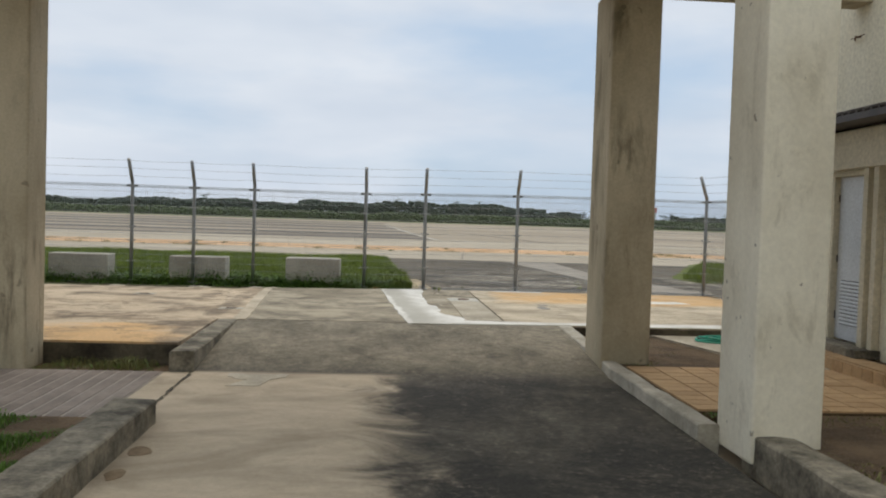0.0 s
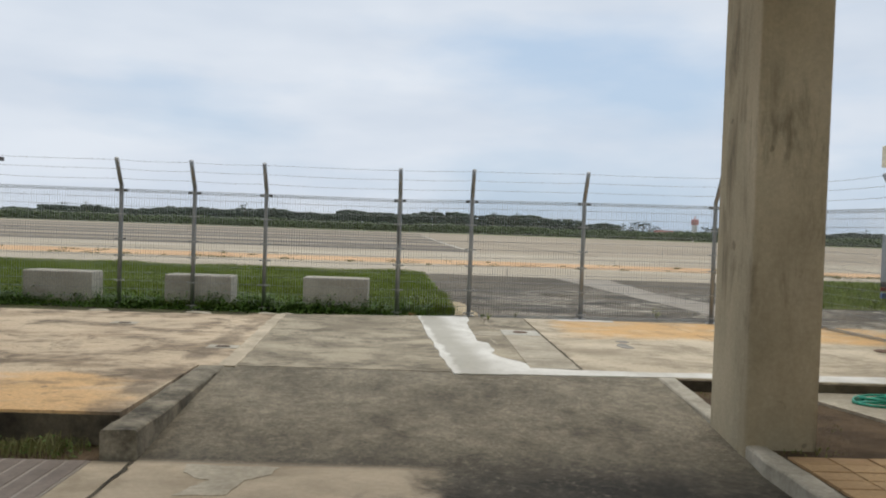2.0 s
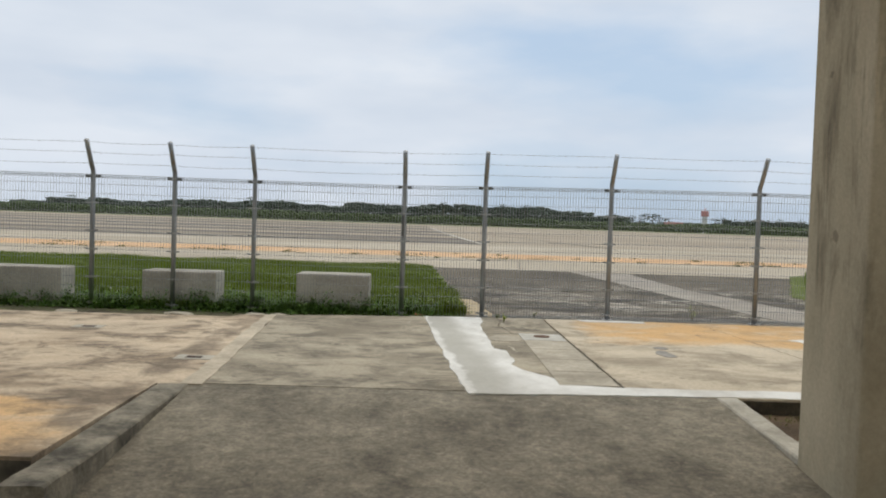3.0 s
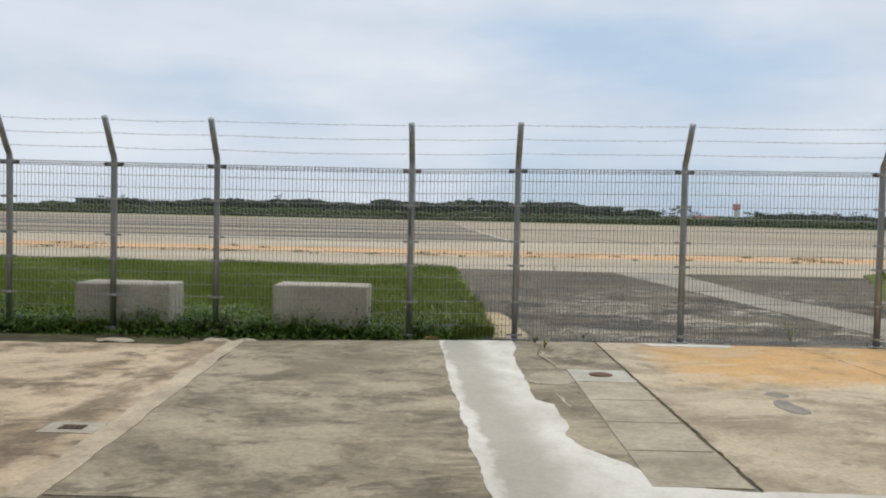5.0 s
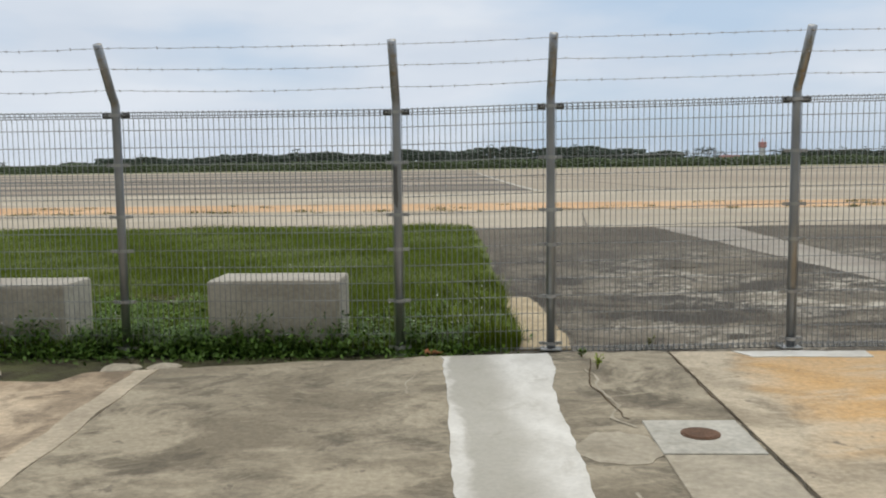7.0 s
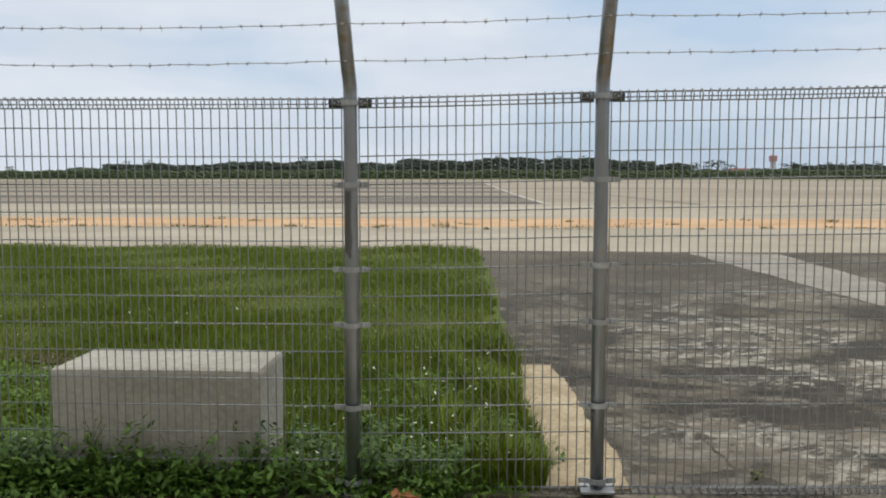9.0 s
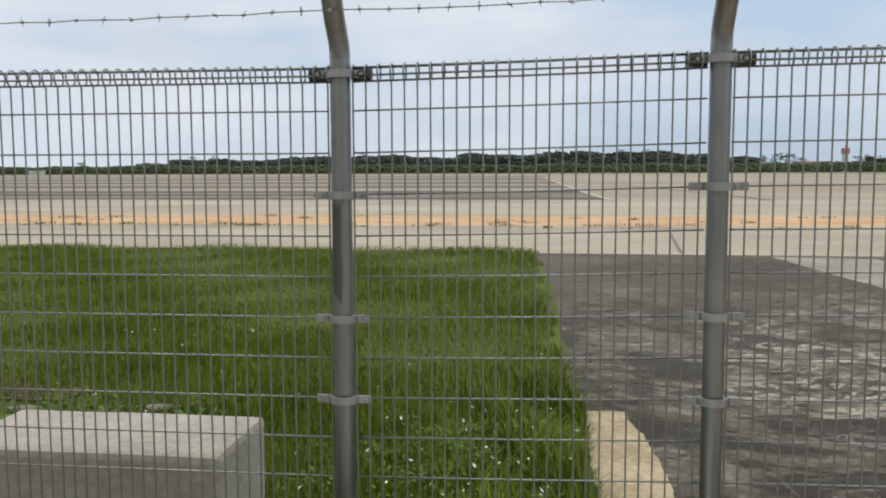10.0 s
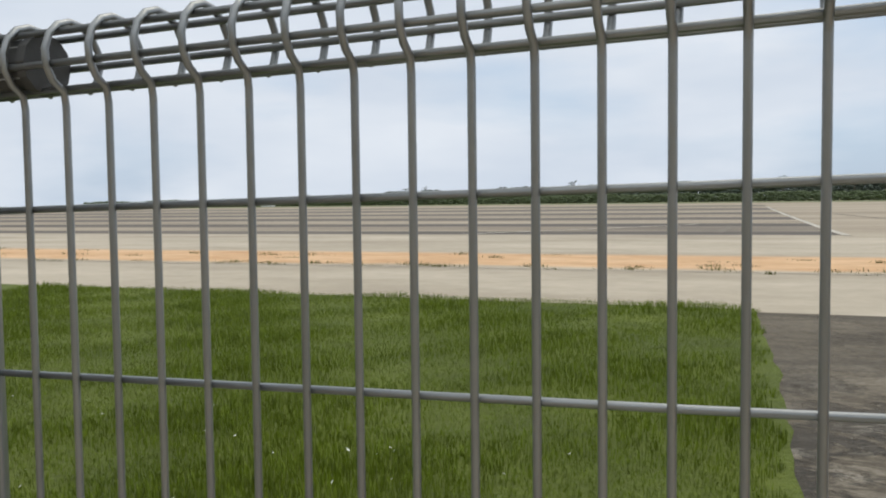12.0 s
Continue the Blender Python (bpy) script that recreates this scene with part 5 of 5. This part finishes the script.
door = hpart("door", boxes((6.47, 6.51, -8.66, -7.92, 0.14, 2.28), bevel=0.004), M_DOOR, label="pale grey door with a louvred lower panel")
hpart("door_frame", boxes((6.385, 6.53, -8.72, -8.66, 0.12, 2.34), (6.385, 6.53, -7.92, -7.86, 0.12, 2.34), (6.385, 6.53, -8.66, -7.92, 2.28, 2.34), bevel=0.004), M_CREAM_BAND, label="cream door frame")
for i in range(12):
    bm = boxes((-0.012, 0.012, -0.24, 0.24, -0.018, 0.018), bevel=0.002)
    bmesh.ops.rotate(bm, verts=bm.verts, cent=(0, 0, 0), matrix=Matrix.Rotation(radians(40), 3, "Y"))
    bmesh.ops.translate(bm, verts=bm.verts, vec=(6.463, -8.29, 0.36 + 0.048 * i))
    hpart("louvre_slat", bm, M_DOOR, door)
# flat sheet on the door, coloured as the shade between the slats
hpart("louvre_shade", boxes((6.4655, 6.4695, -8.54, -8.04, 0.34, 0.92)), M_DARK_GAP, door, "near-black sheet painted as the shade between louvres")
for z in (0.45, 1.2, 2.0):
    bm = bmesh.new()
    tube(bm, [(6.462, -7.925, z - 0.05), (6.462, -7.925, z + 0.05)], 0.010, 8)
    hpart("hinge", bm, M_DARK_METAL, door, "dark hinge")
for y in (-8.80, -9.02):
    hpart("mullion", boxes((6.30, 6.398, y - 0.05, y + 0.05, 0.13, 2.36), bevel=0.006), M_CREAM_BAND, label="cream upright beside the door")
hpart("step", boxes((6.08, 6.398, -9.12, -7.50, 0.03, 0.135), bevel=0.012), M_CURB, label="worn concrete door step")
bm = bmesh.new()
tube(bm, [(6.40, -8.35, 4.05), (6.33, -8.35, 4.05), (6.33, -8.35, 4.00)], 0.012, 8)
tube(bm, [(6.36, -8.50, 4.05), (6.36, -8.20, 4.05)], 0.006, 6)
hpart("wall_bracket", bm, M_RUST, label="small rusty bracket on the wall")

# added, never in view: holds back low southern sky so south faces darken
south = boxes((-26, 18, -31, -30.2, -0.4, 9.0), bevel=0.03)
solo("unseen_wall_south", south, M_CREAM, "unseen plain wall added to block southern sky light", "wall", kind="structure")

# ---- garden hose lying in loops ----
bm = bmesh.new()
line = []
for i in range(230):
    a = i * 0.16
    k = i / 230
    r0 = 0.36 + 0.07 * math.sin(a * 0.37) + 0.05 * math.sin(i * 0.05)
    line.append((5.40 + 0.06 * math.sin(i * 0.021) + r0 * 0.92 * math.cos(a), -6.82 + r0 * 0.55 * math.sin(a), -0.096 + 0.013 * (i // 39) * (0.5 + 0.5 * math.sin(a * 1.3)) + 0.002))
tube(bm, line, 0.0125, 7)
solo("garden_hose", bm, M_HOSE, "green rubber hose lying in loose loops on concrete", "hose", smooth=True)

# ---- white building and storage cage on the other side ----
shop = thing("white_building", "white rendered building above a storage cage", "building", (-6.5, -4, 0))


def spart(name, bm, mat, parent, label="", at=(-6.5, -4, 0)):
    me = mesh_from(bm, name, mat)
    me.transform(Matrix.Translation((-at[0], -at[1], -at[2])))
    ob = new(name, me)
    ob.parent = parent
    return tagged(ob, label)


spart("wall", boxes((-14, -6.52, -8.0, -2.65, 2.62, 6.8), (-14, -8.2, -8.0, -2.65, -0.1, 2.62)), M_WHITE_WALL, shop)
spart("parapet", boxes((-14.05, -6.48, -8.05, -2.60, 6.8, 7.0), bevel=0.01), M_WHITE_WALL, shop)
cage = thing("storage_cage", "white-framed storage cage with crates under a slanted roof", "cage", (-6.4, -2.4, 0))
cat = (-6.4, -2.4, 0)
bm = boxes((-8.2, -6.02, -7.9, -2.36, 2.44, 2.50))
for v in bm.verts:
    v.co.z += (v.co.x + 8.2) * -0.05 + 0.05
spart("roof", bm, M_DARK_METAL, cage, "thin slanted sheet roof", cat)
# the dim inside of the cage is put into this panel's colour
spart("back_shade_panel", boxes((-8.18, -8.12, -7.9, -2.45, 0.0, 2.42)), M_DARK_GAP, cage, "", cat)
for y in (-2.42, -4.2, -6.0, -7.8):
    spart("post", boxes((-6.42, -6.36, y - 0.03, y + 0.03, 0.0, 2.42), bevel=0.004), M_FRAME_WHITE, cage, "", cat)
for z in (0.08, 1.75):
    spart("rail", boxes((-6.41, -6.37, -7.8, -2.42, z - 0.02, z + 0.02)), M_FRAME_WHITE, cage, "", cat)
for y, z in ((-2.42, 0.08), (-2.42, 1.75)):
    spart("rail", boxes((-8.15, -6.40, y - 0.02, y + 0.02, z - 0.02, z + 0.02)), M_FRAME_WHITE, cage, "", cat)
for i in range(9):
    spart("mesh_bar", boxes((-8.1, -6.40, -2.425, -2.417, 0.25 + 0.16 * i, 0.256 + 0.16 * i)), M_FRAME_WHITE, cage, "", cat)
    spart("mesh_bar", boxes((-6.394, -6.388, -7.8, -2.42, 0.25 + 0.16 * i, 0.256 + 0.16 * i)), M_FRAME_WHITE, cage, "", cat)
for x0, x1, y0, y1, z0, z1, m, lab in ((-7.2, -6.6, -3.1, -2.6, 0.0, 0.75, M_BOX, "brown crate standing in the storage cage"), (-7.1, -6.62, -3.0, -2.65, 0.752, 1.15, M_BOX, "brown box stacked on a crate"),
                                   (-7.9, -7.3, -3.2, -2.6, 0.0, 1.1, M_BOX, "tall brown crate in the storage cage"), (-7.05, -6.7, -2.95, -2.7, 1.152, 1.45, M_RED_CAN, "red plastic container on stacked boxes")):
    solo("crate", boxes((x0, x1, y0, y1, z0, z1), bevel=0.02), m, lab, "crate", "crates in the cage")

# ---- small truck behind the east fence ----
truck = thing("truck", "small truck with a grey cargo box parked beyond the fence", "truck", (11.15, 0.9, 0))


def tpart(name, bm, mat, parent=None, label="", smooth=False):
    ob = part(name, bm, mat, parent or truck, label, smooth)
    return ob


box_body = tpart("cargo_box", boxes((-0.72, 0.72, -1.5, 1.75, 0.78, 1.78), bevel=0.02), M_TRUCK, label="grey ribbed cargo box")
for i in range(14):
    tpart("rib", boxes((-0.735, -0.718, -1.40 + 0.22 * i, -1.36 + 0.22 * i, 0.80, 1.76)), M_TRUCK, box_body)
bm = boxes((-0.70, 0.70, -2.78, -1.56, 0.42, 1.72), bevel=0.12)
tpart("cab", bm, M_TRUCK_BLUE, label="blue cab")
tpart("chassis", boxes((-0.5, 0.5, -1.9, 1.7, 0.38, 0.62), (-0.70, 0.70, -1.52, 1.75, 0.66, 0.775)), M_RUBBER)
tpart("rear_bumper", boxes((-0.65, 0.65, 1.76, 1.86, 0.40, 0.52), bevel=0.01), M_TRUCK_BLUE)
for sx in (-0.6, 0.6):
    tpart("tail_lamp", boxes((sx - 0.09, sx + 0.09, 1.755, 1.79, 0.56, 0.65), bevel=0.008), M_RED_CAN, label="red tail lamp")
    for y in (-2.1, 1.0):
        bm = bmesh.new()
        tube(bm, [(sx - 0.08, y, 0.27), (sx + 0.08, y, 0.27)], 0.27, 20)
        wheel = tpart("wheel", bm, M_RUBBER)
        bm = bmesh.new()
        tube(bm, [(sx - 0.088, y, 0.27), (sx + 0.088, y, 0.27)], 0.15, 16)
        tpart("rim", bm, M_GALV, wheel, "grey steel rim")

# ---- far buildings, tower and pines ----
tower = thing("control_tower", "far red and white airfield tower", "tower", (158.5, 470, 0))
part("shaft", boxes((-1.2, 1.2, -1.2, 1.2, 0, 9.4), bevel=0.1), M_WHITE_FAR, tower)
cabin = part("cabin", boxes((-1.8, 1.8, -1.8, 1.8, 9.4, 12.6), bevel=0.5), M_RED, tower, "faded red cabin")
part("mast", boxes((-0.2, 0.2, -0.2, 0.2, 12.5, 14.4)), M_RED, tower)
far = thing("hangar", "far low red and white airfield building", "building", (140, 468, 0))
part("wall", boxes((-4.5, 4.5, -3, 3, 0, 3.6)), M_WHITE_FAR, far)
part("roof", boxes((-4.7, 4.7, -3.2, 3.2, 3.6, 5.6), bevel=0.3), M_RED, far)
hut = thing("hut", "far low white hut on the airfield", "building", (-262, 415, 0))
part("wall", boxes((-3.4, 3.4, -2, 2, 0, 1.6)), M_WHITE_FAR, hut)
part("roof", boxes((-3.6, 3.6, -2.2, 2.2, 1.6, 2.1), bevel=0.1), M_WHITE_FAR, hut)


def pine(x, y, h, seed):
    """A wind-shaped pine: bare leaning trunk, limbs and flat ragged tiers of foliage."""
    r = random.Random(seed)
    tree = thing("pine_tree", "far wind-shaped pine with a bare trunk and flat crown", "tree", (x, y, 0), "far pines")
    bend = r.uniform(-0.8, 0.8)
    bm = bmesh.new()
    tube(bm, [(0, 0, -0.2), (bend * 0.3, 0, h * 0.4), (bend, 0, h * 0.95)], [0.32, 0.24, 0.10], 6)
    tips = []
    for i in range(6):
        z = h * r.uniform(0.5, 0.95)
        q = (bend * z / h + r.uniform(-2.4, 2.4), r.uniform(-1.2, 1.2), z + r.uniform(0.1, 0.7))
        tube(bm, [(bend * z / h, 0, z - 0.3), q], [0.11, 0.05], 4)
        tips.append(q)
    part("trunk", bm, M_BARK, tree, "bare grey-brown trunk with limbs")
    bm = bmesh.new()
    for q in tips + [(bend, 0, h)]:
        for k in range(16):
            c = Vector(q) + Vector((r.gauss(0, 0.95), r.gauss(0, 0.6), r.gauss(0, 0.26)))
            s = r.uniform(0.25, 0.6)
            vs = [bm.verts.new(c + Vector((r.uniform(-1, 1) * 1.4, r.uniform(-1, 1), r.uniform(-0.6, 0.6))) * s) for _ in range(4)]
            for t in ((0, 1, 2), (0, 2, 3), (0, 3, 1), (1, 3, 2)):
                bm.faces.new([vs[j] for j in t])
    part("crown", bm, M_PINE, tree, "ragged dark green crown")


for k, (a, h) in enumerate(((0.228, 8.2), (0.236, 7.4), (0.250, 8.4), (0.257, 9.0), (0.266, 9.6), (0.273, 9.2), (0.281, 9.0), (0.290, 7.2), (0.352, 7.6), (0.360, 8.3), (0.372, 8.0), (0.391, 7.4), (0.402, 8.6), (0.416, 8.2),
                            (0.432, 8.8), (0.455, 8.4), (0.475, 9.0), (0.492, 8.2), (-0.40, 10.0), (-0.43, 9.4), (-0.21, 11.6), (0.02, 12.4), (0.09, 12.2), (0.12, 12.0), (-0.57, 6.6), (0.55, 9.5))):
    y = 466 + 6 * math.sin(k * 2.1)
    pine(a * y, y, h, 100 + k)


# ---- joints, markings and tufts out on the field ----
def line_on_field(name, pts, w, mat, label):
    bm = bmesh.new()
    for (x0, y0), (x1, y1) in zip(pts, pts[1:]):
        d = Vector((x1 - x0, y1 - y0, 0)).normalized()
        q = Vector((-d.y, d.x, 0)) * w / 2
        a, b = Vector((x0, y0, -0.012)), Vector((x1, y1, -0.012))
        bm.faces.new([bm.verts.new(p) for p in (a - q, b - q, b + q, a + q)])
    return solo(name, bm, mat, label, "marking", kind="structure")


M_LINE = two_tone("faded_line_paint", (0.42, 0.385, 0.32), (0.58, 0.545, 0.48), 0.6, 6, 0.9)
M_TAR = two_tone("tar_joint", (0.14, 0.12, 0.095), (0.24, 0.21, 0.165), 0.6, 6, 0.9)
line_on_field("field_line_1", [(4.6, 46.5), (4.0, 60.0), (2.9, 100.0), (1.0, 190.0)], 0.42, M_LINE, "pale concrete edge of the dark runway")
line_on_field("field_line_2", [(-16.0, 47.0), (-4.0, 66.0)], 0.5, M_LINE, "pale faded line on the runway")
line_on_field("field_line_3", [(4.2, 21.0), (3.6, 15.2)], 0.05, M_TAR, "dark tar joint across the pale concrete")
line_on_field("field_line_4", [(13.5, 46.0), (11.2, 75.0), (8.0, 105.0)], 0.45, M_TAR, "dark tar joint across the field")
line_on_field("field_line_5", [(-60.0, 22.9), (60.0, 23.1)], 0.10, M_TAR, "dark joint along the sandy band")
line_on_field("field_line_6", [(-1.75, 50.0), (-1.55, 62.0)], 0.5, M_TAR, "dark tyre scuff on the runway")
line_on_field("field_line_7", [(12.0, 30.5), (60.0, 33.0)], 0.12, M_TAR, "dark joint along the pale concrete")


def band_tufts(r, n):
    k = 150
    cx, cy = r.uniform(-34, 46, k), np.where(r.uniform(0, 1, k) < 0.7, r.normal(23.7, 0.35, k), r.uniform(24, 30, k))
    i = r.integers(0, k, n)
    x, y = cx[i] + r.normal(0, 0.16, n) * r.uniform(0.4, 2.4, k)[i], cy[i] + r.normal(0, 0.10, n)
    return np.stack([x, y, np.full(n, -0.04), r.uniform(0.4, 1.2, k)[i]], 1)


strips("band_tufts", M_DRY, 5000, band_tufts, 0.10, 0.012, 31, "dry tufts growing along the sandy band", "grass", 0.9)


# ---- small things by the fence ----
def lump(name, x, y, z, sx, sy, sz, seed, mat, label, category, group=""):
    bm = bmesh.new()
    bmesh.ops.create_icosphere(bm, subdivisions=2, radius=1.0)
    for v in bm.verts:
        v.co *= 1 + 0.35 * noise.noise(v.co * 1.7 + Vector((seed, 0, 0)))
        v.co = Vector((x + v.co.x * sx, y + v.co.y * sy, z + max(-0.6, v.co.z) * sz))
    return solo(name, bm, mat, label, category, group)


for k, (x, y, sx, sy, sz) in enumerate(((-3.42, -0.70, 0.22, 0.14, 0.03), (-2.28, -0.55, 0.16, 0.16, 0.035), (-1.92, -0.50, 0.13, 0.11, 0.03), (-5.1, -0.8, 0.18, 0.14, 0.03))):
    lump("broken_concrete", x, y, -0.03, sx, sy, sz, 7 + k * 2.3, M_TILE_GREY, "pale broken concrete piece at the slab edge", "rubble", "broken pieces at the slab edge")
for k, (x, y, sx, sy, sz) in enumerate(((-2.98, 2.62, 0.15, 0.06, 0.03), (-2.02, 2.74, 0.14, 0.07, 0.03), (-1.80, 2.52, 0.12, 0.09, 0.035))):
    lump("rubble", x, y, 0.012, sx, sy, sz, k * 3.1, M_CURB, "pale broken concrete lump lying in the grass", "rubble", "rubble in the grass")
solo("bare_patch", sheet(ragged([(-3.9, 2.95), (-2.9, 2.9), (-2.8, 3.25), (-3.8, 3.4)], 0.1, 0.06, 4), 0.004, 0.02), M_SOIL, "bare brown soil patch in the grass", "soil", kind="structure")
solo("wet_patch", sheet(ragged([(-1.30, -9.25), (-0.60, -9.25), (-0.62, -9.45), (-0.85, -9.60), (-0.88, -9.95), (-1.18, -9.98), (-1.08, -9.60), (-1.30, -9.45)], 0.05, 0.08, 6), -0.244, 0.01), M_TILE_GREY, "small grey mortar patch on the driveway", "mortar patch", kind="structure")


def sprout(x, y, z, h, n, seed, mat, label):
    r = random.Random(seed)
    plant = thing("weed_plant", label, "plant", (x, y, z), "single weeds")
    bm = bmesh.new()
    tops = []
    for i in range(n):
        a, l = r.uniform(0, 6.28), r.uniform(0.15, 0.5) * h
        tip = (math.cos(a) * l, math.sin(a) * l, h * r.uniform(0.6, 1.0))
        tube(bm, [(0, 0, -0.01), (tip[0] * 0.3, tip[1] * 0.3, tip[2] * 0.6), tip], [0.003, 0.0025, 0.0015], 4)
        tops.append(tip)
    part("stem", bm, M_DRY, plant)
    bm = bmesh.new()
    for tx, ty, tz in tops:
        for k in range(7):
            f = r.uniform(0.3, 1.0)
            c = Vector((tx * f, ty * f, tz * f))
            a, t, s = r.uniform(0, 6.28), r.uniform(0.0, 0.8), r.uniform(0.02, 0.045)
            d = Vector((math.cos(a) * math.cos(t), math.sin(a) * math.cos(t), math.sin(t))) * s
            w = Vector((-math.sin(a), math.cos(a), 0)) * s * 0.3
            bm.faces.new([bm.verts.new(p) for p in (c, c + d * 0.5 + w, c + d, c + d * 0.5 - w)])
    part("leaf", bm, mat, plant)


M_SPROUT = leafy("yellow_green_leaf", (0.16, 0.24, 0.02), (0.30, 0.36, 0.05))
sprout(1.62, -0.74, 0.0, 0.12, 7, 1, M_SPROUT, "yellow-green weed growing in a slab crack")
sprout(1.55, -0.30, 0.0, 0.07, 6, 2, M_WEED, "small green weed growing in a slab crack")
sprout(4.94, 0.47, -0.02, 0.34, 5, 3, M_SPROUT, "thin tall weed growing from the worn apron")
sprout(2.20, 0.15, -0.02, 0.10, 6, 4, M_DRY, "dry weed growing at the fence foot")
for k, (x, h) in enumerate(((-1.52, 0.46), (-1.44, 0.40), (-1.02, 0.34), (-0.90, 0.36), (-0.62, 0.26), (-1.28, 0.30), (-3.3, 0.32), (-3.0, 0.30), (-2.05, 0.28))):
    sprout(x, 0.065, -0.04, h, 3, 20 + k, M_WEED, "thin dark weed sprig standing among the fence weeds")
bm = bmesh.new()
for i in range(9):
    a = i * 0.7
    c = Vector((0.29 + 0.05 * math.cos(a * 2.1), -0.19 + 0.03 * math.sin(a), 0.012 + 0.006 * (i % 3)))
    d, w = Vector((math.cos(a), math.sin(a), 0.25)) * 0.05, Vector((-math.sin(a), math.cos(a), 0.1)) * 0.02
    bm.faces.new([bm.verts.new(p) for p in (c - d, c + w, c + d, c - w)])
solo("dry_leaf", bm, leafy("dead_leaf", (0.22, 0.07, 0.025), (0.34, 0.13, 0.05)), "reddish dead leaves lying at the fence foot", "leaf")
